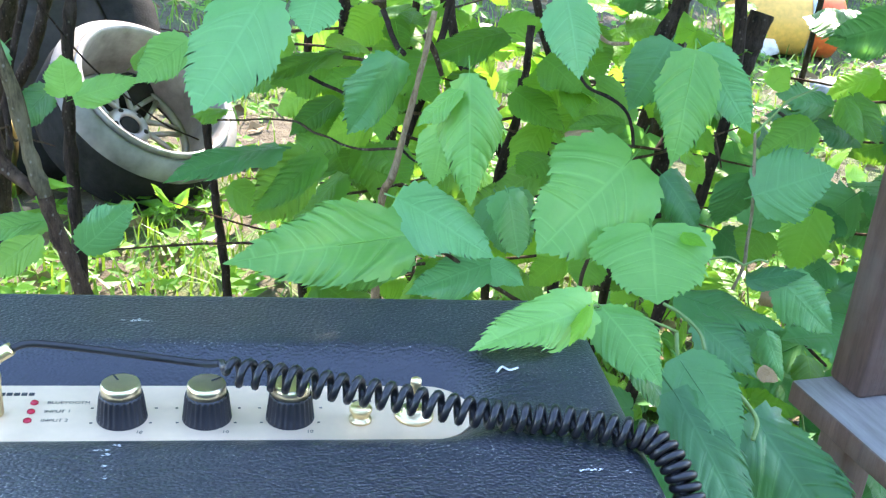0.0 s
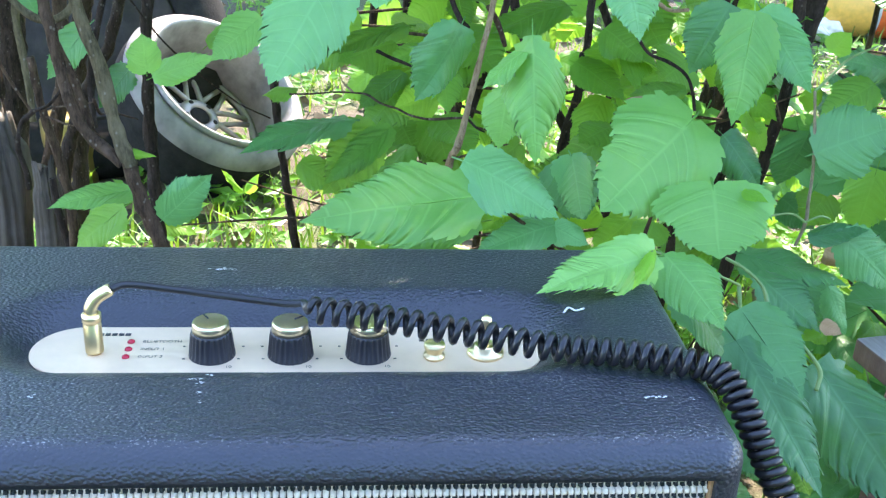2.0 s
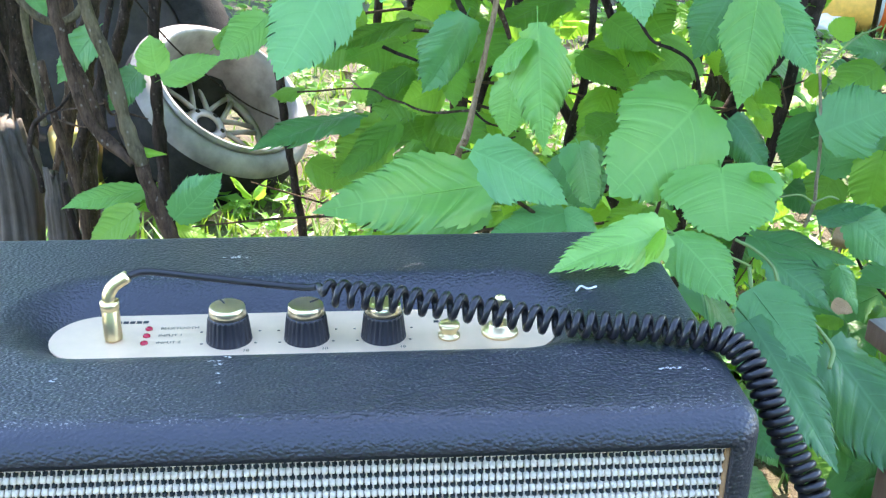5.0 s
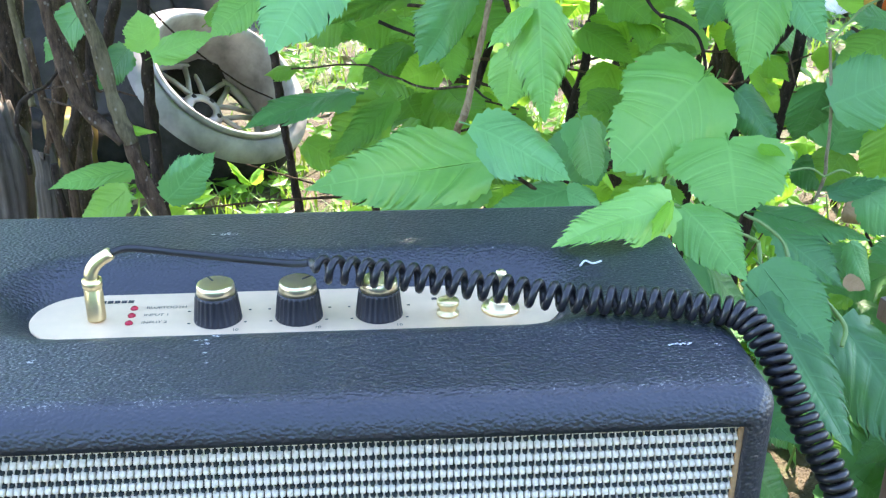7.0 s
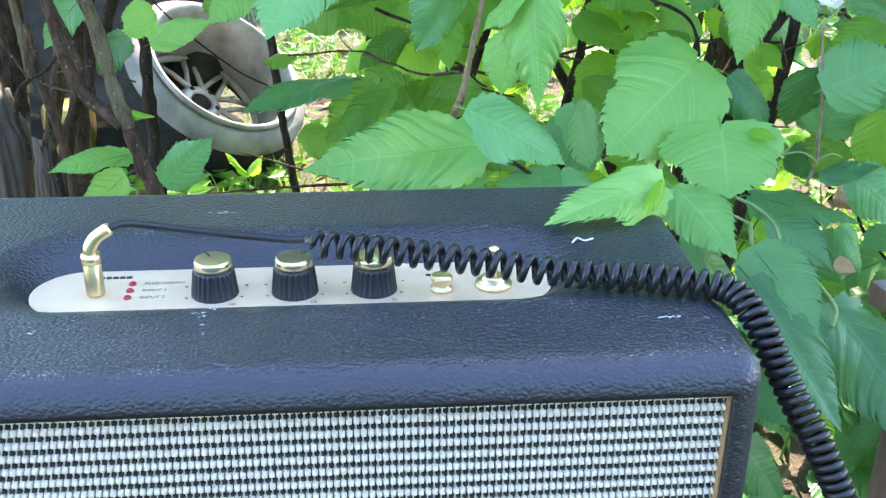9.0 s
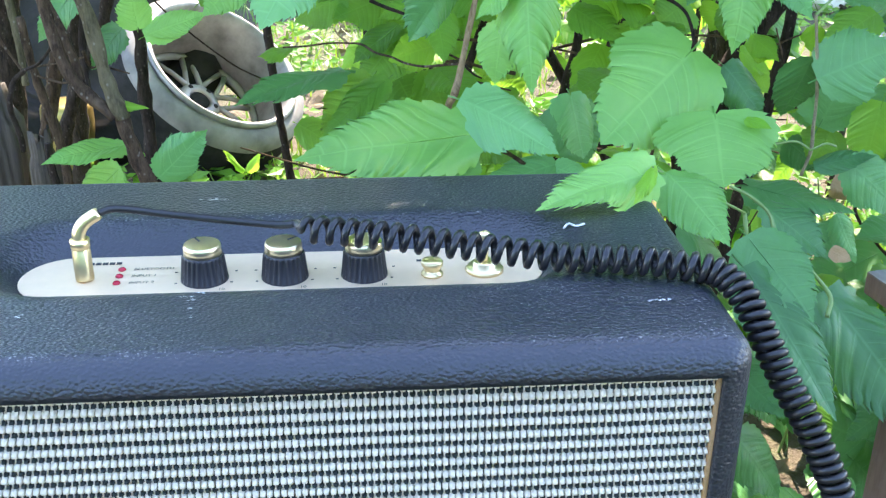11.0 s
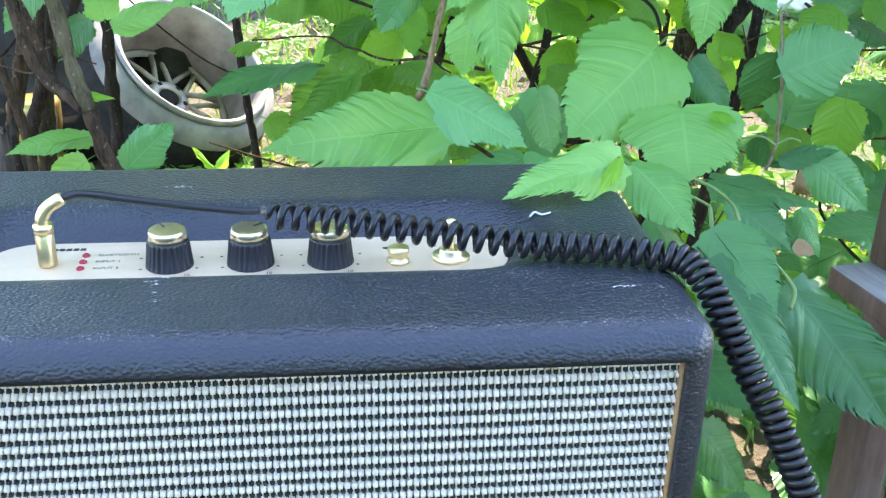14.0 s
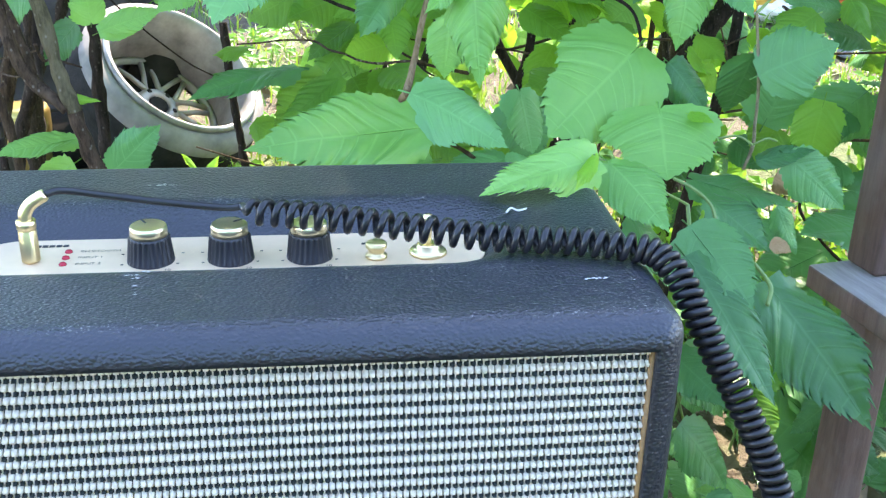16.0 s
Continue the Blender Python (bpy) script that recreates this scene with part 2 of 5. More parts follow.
def tube(bm, line, radii, sides=8, lump=0.0):
    """A tube along a line of Vectors; radii: one number, or one for each point."""
    rings, up = [], Vector((0.3, 0.2, 1)).normalized()
    for i, p in enumerate(line):
        d = (line[min(i + 1, len(line) - 1)] - line[max(i - 1, 0)]).normalized()
        a = up - d * up.dot(d)
        if a.length < 1e-4:
            a = d.orthogonal()
        a.normalize()
        up = a
        b = d.cross(a)
        r = radii if isinstance(radii, (int, float)) else radii[i]
        ring = []
        for k in range(sides):
            w = 2 * math.pi * k / sides
            turn = Vector((math.cos(w), math.sin(w), 0))
            rr = r * (1 + lump * noise.noise(p * 90 + turn * 0.7) + 0.4 * lump * noise.noise(p * 34 + turn * 0.4))
            ring.append(bm.verts.new(p + (a * math.cos(w) + b * math.sin(w)) * rr))
        rings.append(ring)
    for r0, r1 in zip(rings, rings[1:]):
        for k in range(sides):
            bm.faces.new((r0[k], r0[(k + 1) % sides], r1[(k + 1) % sides], r1[k]))
    bm.faces.new(rings[0][::-1])
    bm.faces.new(rings[-1])


def lathe(profile, sides=32, flute=0.0, flutes=0, span=(0, 1)):
    """A turned body round z from (radius, z) pairs; flute: depth of ribs between the profile's rows span."""
    bm = bmesh.new()
    rings = []
    for i, (r, z) in enumerate(profile):
        ring = []
        for k in range(sides):
            w = 2 * math.pi * k / sides
            rr = r - (flute * (0.5 + 0.5 * math.cos(w * flutes)) if flutes and span[0] <= i <= span[1] else 0)
            ring.append(bm.verts.new((rr * math.cos(w), rr * math.sin(w), z)))
        rings.append(ring)
    for r0, r1 in zip(rings, rings[1:]):
        for k in range(sides):
            bm.faces.new((r0[k], r0[(k + 1) % sides], r1[(k + 1) % sides], r1[k]))
    bm.faces.new(rings[0][::-1])
    bm.faces.new(rings[-1])
    return bm


def block(sx, sy, sz, bevel=0.002, at=(0, 0, 0), segments=2):
    bm = bmesh.new()
    bmesh.ops.create_cube(bm, size=1, matrix=Matrix.Translation(at) @ Matrix.Diagonal((sx, sy, sz, 1)))
    if bevel:
        bmesh.ops.bevel(bm, geom=bm.edges[:], offset=bevel, segments=segments, affect="EDGES", profile=0.5)
    return bm


def words(name, text, size, at, turn, material, parent):
    """Printed letters as a flat mesh, with Blender's built-in font."""
    cu = bpy.data.curves.new(name, "FONT")
    cu.body, cu.size, cu.align_y = text, size, "CENTER"
    tmp = bpy.data.objects.new(name, cu)
    scene.collection.objects.link(tmp)
    me = bpy.data.meshes.new_from_object(tmp.evaluated_get(bpy.context.evaluated_depsgraph_get()))
    bpy.data.objects.remove(tmp)
    me.materials.clear()
    me.materials.append(material)
    ob = part(name, me, material, parent)
    ob.matrix_local = pose(*at, *turn)
    return ob


# ---- ground ----
def ground_height(x, y):
    near = max(0.0, 1 - math.hypot(x, y - 1.2) / 14)
    return near * (0.02 * noise.noise(Vector((x * 1.3, y * 1.3, 0))) + 0.008 * noise.noise(Vector((x * 6, y * 6, 3))))


def build_ground():
    bm = bmesh.new()
    steps = [-3000, -600, -150, -40, -12, -6, -4, -3] + [-2.4 + 0.06 * i for i in range(95)] + [3.6, 4.2, 5, 7, 12, 40, 150, 600, 3000]
    ys = [s + 1.2 for s in steps]
    grid = [[bm.verts.new((x, y, ground_height(x, y))) for x in steps] for y in ys]
    for r0, r1 in zip(grid, grid[1:]):
        for i in range(len(steps) - 1):
            bm.faces.new((r0[i], r0[i + 1], r1[i + 1], r1[i]))
    tagged(part("ground", bm, ground_material(), None), "bare garden soil with moss, leaf litter and weeds", "ground", kind="structure")


build_ground()

# ---- loudspeaker ----
SPK = (0.0, 0.0, 0.45)                 # middle of the front's top edge
SW, SD, SH = 0.35, 0.181, 0.185
PANEL_Y, PANEL_HALF, PANEL_R = 0.094, 0.090, 0.0205


def hollow(x, y):
    """Depth of the scooped hollow round the control panel."""
    dx = max(0.0, abs(x) - PANEL_HALF)
    d = math.hypot(dx, y - PANEL_Y)
    t = (d - PANEL_R) / 0.021
    if t >= 1:
        return 0.0
    t = max(0.0, t)
    return 0.0118 * (1 - t) ** 1.6 * (1 - 0.25 * t)


def build_speaker():
    spk = thing("loudspeaker", *SPK, "black vinyl-covered loudspeaker with woven grille and brass knobs on top", "loudspeaker")
    # the covered shell: rounded outline, carried from the front lip to the back
    r = 0.011
    hw = SW / 2

    def outline(inset):
        pts = []
        rr, w, top, low = max(r - inset, 0.002), hw - inset, -inset, -SH + inset
        for k in range(181):
            pts.append((-w + rr + (2 * (w - rr)) * k / 180, top, True))
        for k in range(1, 7):
            a = math.pi / 2 * (1 - k / 6)
            pts.append((w - rr + rr * math.cos(a), top - rr + rr * math.sin(a), False))
        for k in range(0, 7):
            a = -math.pi / 2 * k / 6
            pts.append((w - rr + rr * math.cos(a), low + rr + rr * math.sin(a), False))
        for k in range(0, 7):
            a = -math.pi / 2 - math.pi / 2 * k / 6
            pts.append((-w + rr + rr * math.cos(a), low + rr + rr * math.sin(a), False))
        for k in range(0, 6):
            a = math.pi - math.pi / 2 * k / 6
            pts.append((-w + rr + rr * math.cos(a), top - rr + rr * math.sin(a), False))
        return pts

    # quarter round from the grille's edge up to the flat top
    loops = [(0.006, 0.0136), (0.003, 0.0132)] + [(0.014 * (1 - math.cos(a)) , 0.0128 * (1 - math.sin(a))) for a in [math.pi / 2 * k / 8 for k in range(9)]]
    loops += [(0.016 + (SD - 0.021) * k / 84, 0.0) for k in range(85)]
    loops += [(SD - 0.005 + 0.005 * math.sin(a), 0.005 * (1 - math.cos(a))) for a in [math.pi / 2 * k / 4 for k in range(1, 5)]]
    bm = bmesh.new()
    rows = []
    for y, inset in loops:
        rows.append([bm.verts.new((x, y, z - (hollow(x, y) if flat else 0))) for x, z, flat in outline(inset)])
    n = len(rows[0])
    for r0, r1 in zip(rows, rows[1:]):
        for i in range(n):
            bm.faces.new((r0[i], r0[(i + 1) % n], r1[(i + 1) % n], r1[i]))
    bm.faces.new(rows[-1])
    bmesh.ops.recalc_face_normals(bm, faces=bm.faces[:])
    part("cabinet", bm, LEATHER, spk, "black grained vinyl with dust specks")
    # grille: dark cloth and raised white weave
    gw, gt, gb = 0.1614, -0.0136, -SH + 0.0136
    backing = part("grille_cloth", block(2 * gw, 0.002, gt - gb, 0, (0, 0.0075, (gt + gb) / 2)), CLOTH_DARK, spk, "black and white woven grille cloth")
    verts, faces = [], []
    cols, rws = 124, 29
    cw, rh = 2 * gw / cols, (gt - gb) / rws
    rng = random.Random(4)

    def bead(cx, cz, w, h, y0, y1):
        """A short bulging strand: round from top to bottom, its sides turned in."""
        b = len(verts)
        for zz in (-1, -0.8, -0.35, 0.25, 0.75, 1):
            out = math.sqrt(max(0.0, 1 - zz * zz))
            for xx, side in ((-1, 0.0), (-0.72, 0.8), (0.72, 0.8), (1, 0.0)):
                verts.append((cx + xx * w / 2 * (0.86 + 0.14 * out), y0 - (y0 - y1) * out * (0.25 + side), cz + zz * h / 2))
        for q in range(5):
            for k in range(3):
                a = b + q * 4 + k
                faces.append((a, a + 1, a + 5, a + 4))

    for j in range(rws):
        cz = gt - (j + 0.5) * rh
        for i in range(cols):
            cx = -gw + (i + 0.5) * cw + rng.uniform(-1, 1) * 0.00008
            zz = cz + rng.uniform(-1, 1) * 0.0001
            bead(cx, zz + rh * 0.19, cw * rng.uniform(0.91, 0.96), rh * 0.61, 0.0066, 0.0040)
            bead(cx - cw * 0.12, zz - rh * 0.36, cw * 0.24, rh * 0.42, 0.0066, 0.0058)
    me = bpy.data.meshes.new("white_weave")
    me.from_pydata(verts, [], faces)
    me.materials.append(CLOTH_WHITE)
    for f in me.polygons:
        f.use_smooth = True
    w = part("white_weave", me, CLOTH_WHITE, backing, "off-white woven strands in rows")
    w["kind"] = "stuff"
    verts, faces = [], []
    for j in range(rws):
        cz = gt - (j + 0.5) * rh
        for i in range(cols):
            bead(-gw + (i + 0.88) * cw, cz - rh * 0.35, cw * 0.66, rh * 0.29, 0.0066, 0.0046)
    me = bpy.data.meshes.new("dark_weave")
    me.from_pydata(verts, [], faces)
    me.materials.append(CLOTH_DARK)
    w = part("dark_weave", me, CLOTH_DARK, backing)
    w["kind"] = "stuff"
    # piping round the grille
    for nm, a, b in (("piping", (-gw, 0, gt), (gw, 0, gt)), ("piping", (gw, 0, gt), (gw, 0, gb)), ("piping", (-gw, 0, gt), (-gw, 0, gb))):
        bm = bmesh.new()
        tube(bm, [Vector(a) + Vector((0, 0.0046, 0)), Vector(b) + Vector((0, 0.0046, 0))], 0.0014 if a[0] == b[0] else 0.0006, 8)
        part(nm, bm, PIPING, spk, "gold-brown piping")
    # control panel
    bm = bmesh.new()
    ring0, ring1 = [], []
    for k in range(64):
        a = 2 * math.pi * k / 64
        cx = math.copysign(PANEL_HALF, math.cos(a))
        px_, py_ = cx + PANEL_R * math.cos(a), PANEL_Y + PANEL_R * math.sin(a)
        ring0.append(bm.verts.new((px_, py_, -0.0125)))
        ring1.append(bm.verts.new((px_, py_, -0.0108)))
    for k in range(64):
        bm.faces.new((ring0[k], ring0[(k + 1) % 64], ring1[(k + 1) % 64], ring1[k]))
    bm.faces.new(ring1)
    panel = part("control_panel", bm, PANEL, spk, "pale brushed metal control panel with rounded ends", smooth=False)
    pz = -0.0108
    for x in (-0.0335, 0.0, 0.0335):
        bm = lathe([(0.0098, 0), (0.0100, 0.0006), (0.0099, 0.0014), (0.0098, 0.0022), (0.0088, 0.0106), (0.0084, 0.0116), (0.0078, 0.0119)], 144, 0.0007, 24, (3, 4))
        k = part("knob", bm, KNOB_BLACK, spk, "ribbed black knob with brass cap")
        k.location = (x, PANEL_Y - 0.0034, pz - 0.0009)
        k.scale.z = 1.07
        part("cap", lathe([(0.0079, 0.0117), (0.0078, 0.0148), (0.0075, 0.0157), (0.0070, 0.0160), (0.0066, 0.0159)], 48), CAP, k, "brass cap")
        mark = part("pointer", block(0.0006, 0.0045, 0.0003, 0, (0, 0.0046, 0.0161)), INK, k)
        mark.rotation_euler.z = {-0.0335: 0.55, 0.0: -0.9, 0.0335: 0.2}[x]
        # scale figures round each knob
        for s in range(6):
            a = radians(-60 - 48 * s)
            part("scale_mark", block(0.0011, 0.0006, 0.0002, 0, (x + 0.0133 * math.sin(a + math.pi), PANEL_Y - 0.001 + 0.0133 * math.cos(a + math.pi), pz + 0.0001)), INK, panel, smooth=False)
        words("scale_figure", "10", 0.0028, (x + 0.0066, PANEL_Y - 0.0146, pz + 0.0003), (0, 0, 0), INK, panel)
    # lamps and their words
    for i, (txt, dy) in enumerate((("BLUETOOTH", 0.007), ("INPUT 1", 0.0005), ("INPUT 2", -0.006))):
        l = part("indicator_lamp", lathe([(0.00165, -0.0003), (0.0016, 0.0005), (0.0011, 0.001), (0.0004, 0.0012)], 20), LED, spk, "red indicator lamp")
        l.location = (-0.0695, PANEL_Y + dy, pz)
        words("lettering", txt, 0.0029, (-0.0645, PANEL_Y + dy, pz + 0.0003), (0, 0, 0), INK, panel)
    # the maker's name, as plain bars
    for i in range(5):
        part("name_bar", block(0.0022, 0.0020, 0.0002, 0, (-0.0835 + 0.0029 * i, PANEL_Y + 0.0135, pz + 0.0002)), INK, panel, smooth=False)
    # push button and toggle switch
    b = part("push_button", lathe([(0.0047, 0), (0.0047, 0.0012), (0.0036, 0.0016), (0.0033, 0.003), (0.0046, 0.0046), (0.0047, 0.0062), (0.004, 0.0069), (0.001, 0.0071)], 28), BRASS, spk, "small brass push button")
    b.location = (0.0622, PANEL_Y - 0.006, pz)
    for i in range(4):
        part("name_bar", block(0.0022, 0.0016, 0.0002, 0, (0.0575 + 0.003 * i, PANEL_Y + 0.008, pz + 0.0002)), INK, panel, smooth=False)
    s = part("toggle_switch", lathe([(0.0082, 0), (0.0082, 0.0011), (0.0076, 0.0018), (0.0052, 0.002), (0.0050, 0.0042), (0.0036, 0.0046)], 32), BRASS, spk, "brass toggle switch with round nut")
    s.location = (0.085, PANEL_Y - 0.003, pz)
    bm = lathe([(0.0014, 0.003), (0.0017, 0.010), (0.0024, 0.0145), (0.0022, 0.0168), (0.0008, 0.0176)], 20)
    lever = part("lever", bm, BRASS, s)
    lever.rotation_euler = (radians(-8), 0, 0)
    # scuffs on the cover
    rng = random.Random(9)
    for x, y, ln in ((-0.0325, 0.049, 0.004), (-0.0365, 0.052, 0.005), (-0.033, 0.042, 0.0025), (0.146, 0.037, 0.010), (0.160, 0.036, 0.003), (-0.035, 0.152, 0.012), (-0.094, 0.040, 0.003), (-0.029, 0.055, 0.003), (-0.031, 0.036, 0.0015), (0.131, 0.118, 0.002), (-0.148, 0.110, 0.004), (-0.152, 0.045, 0.010)):
        bm = bmesh.new()
        for k in range(max(4, int(ln * 2600))):
            cx, cy, a = x + rng.gauss(0, 0.27) * ln, y + rng.gauss(0, 0.0005) + rng.uniform(-0.0006, 0.0006) * ln * 60, rng.uniform(0, 6)
            sz = rng.uniform(0.3, 1) ** 2
            vs = [bm.verts.new((cx + rng.uniform(0.4, 1) * 0.0013 * sz * math.cos(a + q), cy + rng.uniform(0.3, 1) * 0.0007 * sz * math.sin(a + q), 0.0004 + 0.00001 * (k % 7))) for q in (0, 1.3, 2.4, 3.6, 4.9)]
            bm.faces.new(vs)
        part("scuff", bm, SCUFF, spk, "chalky white scuff")
    bm = bmesh.new()
    tube(bm, spline([(0.118, 0.1075, 0.0006), (0.121, 0.1115, 0.001), (0.124, 0.1095, 0.0006), (0.128, 0.1105, 0.0012)], 5), 0.0005, 6)
    tagged(part("thread", bm, SCUFF, None), "curled scrap of pale thread lying on the loudspeaker", "thread").location = (SPK[0] + 0.004, SPK[1], SPK[2])
    return spk


speaker = build_speaker()


# ---- cable with its plug ----
def build_cable():
    cab = thing("coiled_cable", -0.083, 0.092, 0.4395, "black coiled audio cable with brass angled plug lying over the loudspeaker", "cable")
    o = Vector((-0.083, 0.092, 0.4395))
    bm = lathe([(0.0022, -0.001), (0.0022, 0.0004), (0.0037, 0.0005), (0.0038, 0.0012), (0.0038, 0.0140), (0.0034, 0.0143), (0.0034, 0.0150), (0.0040, 0.0153), (0.0040, 0.0186), (0.0030, 0.0190)], 80, 0.0004, 40, (3, 4))
    part("plug", bm, BRASS, cab, "knurled brass jack plug")
    bm = bmesh.new()
    line = spline([(0, 0, 0.0185), (0.0001, 0.0002, 0.0215), (0.0028, 0.0010, 0.0256), (0.0086, 0.0022, 0.0292)], 6)
    tube(bm, line, [0.0028] * (len(line) - 1) + [0.0025], 20)
    part("elbow", bm, BRASS, cab)
    # straight lead, then the coil
    lead = spline([Vector((-0.0748, 0.0942, 0.4685)) - o, Vector((-0.068, 0.098, 0.4688)) - o, Vector((-0.050, 0.103, 0.4640)) - o,
                   Vector((-0.026, 0.103, 0.4605)) - o, Vector((-0.002, 0.100, 0.4588)) - o, Vector((0.0065, 0.098, 0.4605)) - o], 8)
    axis = spline([Vector(p) - o for p in ((0.0075, 0.0925, 0.4600), (0.038, 0.084, 0.4602), (0.078, 0.075, 0.4577), (0.109, 0.066, 0.4565), (0.140, 0.061, 0.4565), (0.160, 0.055, 0.4562),
                                           (0.1738, 0.0503, 0.4545), (0.1818, 0.041, 0.4475), (0.1875, 0.031, 0.4355), (0.1955, 0.020, 0.4185), (0.203, 0.012, 0.405), (0.216, 0.0, 0.375), (0.228, -0.008, 0.335), (0.236, -0.008, 0.26), (0.240, 0.0, 0.006))], 40)
    # coil round the axis
    seg = [0.0]
    for a, b in zip(axis, axis[1:]):
        seg.append(seg[-1] + (b - a).length)
    total = seg[-1]
    up, pts, turn, s, i = Vector((0, 0, 1)), [], 2.2, 0.0, 0
    frames = []
    for k, p in enumerate(axis):
        d = (axis[min(k + 1, len(axis) - 1)] - axis[max(k - 1, 0)]).normalized()
        a = (up - d * up.dot(d)).normalized()
        up = a
        frames.append((p, a, d.cross(a)))
    s = 0.0
    per = 16
    while s < total:
        while i < len(seg) - 2 and seg[i + 1] < s:
            i += 1
        f = (s - seg[i]) / max(1e-9, seg[i + 1] - seg[i])
        p = frames[i][0].lerp(frames[i + 1][0], f)
        a, b = frames[i][1], frames[i][2]
        rad = 0.0047 * min(1, 0.25 + s / 0.004)
        pts.append(p + a * math.cos(turn) * rad + b * math.sin(turn) * rad)
        pitch = 0.0064 if s < 0.10 else 0.0057 if s < 0.165 else 0.0040
        pitch *= 1 + 0.10 * noise.noise(Vector((s * 60, 0, 0)))
        turn -= 2 * math.pi / per
        s += pitch / per
    bm = bmesh.new()
    tube(bm, lead[:-1] + pts[2:], 0.0017, 8)
    part("lead", bm, RUBBER, cab, "coiled black rubber lead")


build_cable()


# ---- wooden stool under the loudspeaker ----
def build_stool():
    st = thing("stool", 0, 0.09, 0, "low weathered wooden stool holding the loudspeaker", "stool")
    for k in range(3):
        part("plank", block(0.32, 0.048, 0.022, 0.002, (0, -0.052 + 0.052 * k, 0.2535)), DEADWOOD, st)
    for sx in (-1, 1):
        for sy in (-1, 1):
            part("leg", block(0.035, 0.035, 0.2425, 0.003, (sx * 0.13, sy * 0.045, 0.12125)), DEADWOOD, st)


build_stool()


# ---- plants ----
VEINS = 8


def leaf_mesh(name, material, shape, tooth=0.035, cup=0.06, droop=0.10, fold=0.10, across=5, wave=0.05, seed=1.0, slant=0.36):
    """A toothed leaf of length 1 and width 1 along x. Its rows follow the slanting side veins, and the
    blade swells between them; shape: half widths along the leaf, from the lobes at its base to the tip."""
    bm = bmesh.new()
    uvl = bm.loops.layers.uv.new("uv")
    n = VEINS * 6
    first = shape[0][0]

    def half(x):
        for (a, wa), (b, wb) in zip(shape, shape[1:]):
            if x <= b:
                f = max(0.0, (x - a) / (b - a))
                return wa + (wb - wa) * f
        return 0.0

    def reach(u):
        x = u
        for _ in range(12):
            x = 0.5 * x + 0.5 * (u + slant * (1 - u) * 2 * half(x))
        return min(x, 1.0)

    fan = 15
    start = reach(0.0)
    edges = [(0.0, first + (start - first) * (j / fan) ** 1.4) for j in range(fan)] + [(i / n, reach(i / n)) for i in range(n + 1)]

    def vein_at(u, s):
        return u * VEINS + 0.75 * noise.noise(Vector((u * 4.5, s * 2.0, seed * 11))) * min(1, u * 6)

    def height(x, y, u):
        ph = vein_at(u, math.copysign(1, y)) % 1
        swell = math.sin(math.pi * ph) * min(1, abs(y) * 8) * min(1, (1 - x) * 4)
        z = 0.012 * swell * (1 if u > 0 else 0.4) - cup * (2 * y) ** 2 + fold * abs(y) - droop * x * abs(x)
        z += wave * math.sin(x * 6 + math.copysign(1.3, y) + seed) * abs(y) * 1.2
        return z + 0.15 * abs(y) * noise.noise(Vector((x * 3.2, y * 3.2, seed * 3))) + 0.030 * abs(y) * noise.noise(Vector((x * 11, y * 11, seed))) + 0.05 * noise.noise(Vector((x * 1.6, y * 1.6, seed * 5)))

    def edge(xe, s):
        return half(xe) * (1 + 0.20 * noise.noise(Vector((xe * 4.2, s * 3.0, seed * 7))) + 0.05 * noise.noise(Vector((xe * 15, s * 3.0, seed))))

    for s in (-1, 1):
        rows = []
        for i, (u, xe) in enumerate(edges):
            w = edge(xe, s)
            rise = (edge(xe + 0.02, s) - edge(max(first, xe - 0.02), s)) / 0.04
            out = Vector((-rise, 1.0)).normalized()
            along = Vector((1.0, rise)).normalized()
            row = []
            for k in range(across + 1):
                v = k / across
                bend = v ** 1.25
                x, y = u + (xe - u) * bend, s * w * v
                if k == across:
                    saw = (0.0, 0.5, 1.0)[i % 3] * (1.35 if (i // 3) % 2 else 0.8) * min(1, w * 5) * (0.85 + 0.6 * noise.noise(Vector((i * 0.37, s, seed))))
                    x += tooth * saw * (0.75 * out.x + 0.7 * along.x)
                    y += s * tooth * saw * (0.75 * out.y + 0.7 * along.y)
                row.append(bm.verts.new((min(x, 1.0), y, height(x, y, u))))
            rows.append((u, row))
        for (u0, r0), (u1, r1) in zip(rows, rows[1:]):
            for k in range(across):
                q = [(r0[k], u0, k), (r1[k], u1, k), (r1[k + 1], u1, k + 1), (r0[k + 1], u0, k + 1)]
                q = q if s < 0 else q[::-1]
                if len({tuple(round(c, 6) for c in a[0].co) for a in q}) < 3:
                    continue
                f = bm.faces.new([a[0] for a in q])
                for loop, a in zip(f.loops, q):
                    loop[uvl].uv = (vein_at(a[1], s) / VEINS, 0.5 + s * 0.5 * a[2] / across)
    bmesh.ops.remove_doubles(bm, verts=bm.verts[:], dist=0.0004)
    tube(bm, [Vector((-0.14, 0, -0.03)), Vector((-0.06, 0, -0.008)), Vector((0.04, 0, height(0.04, 0, 0) - 0.003)), Vector((0.45, 0, height(0.45, 0, 0) - 0.006))], [0.012, 0.010, 0.009, 0.004], 6)
    return mesh_of(name, bm, material)


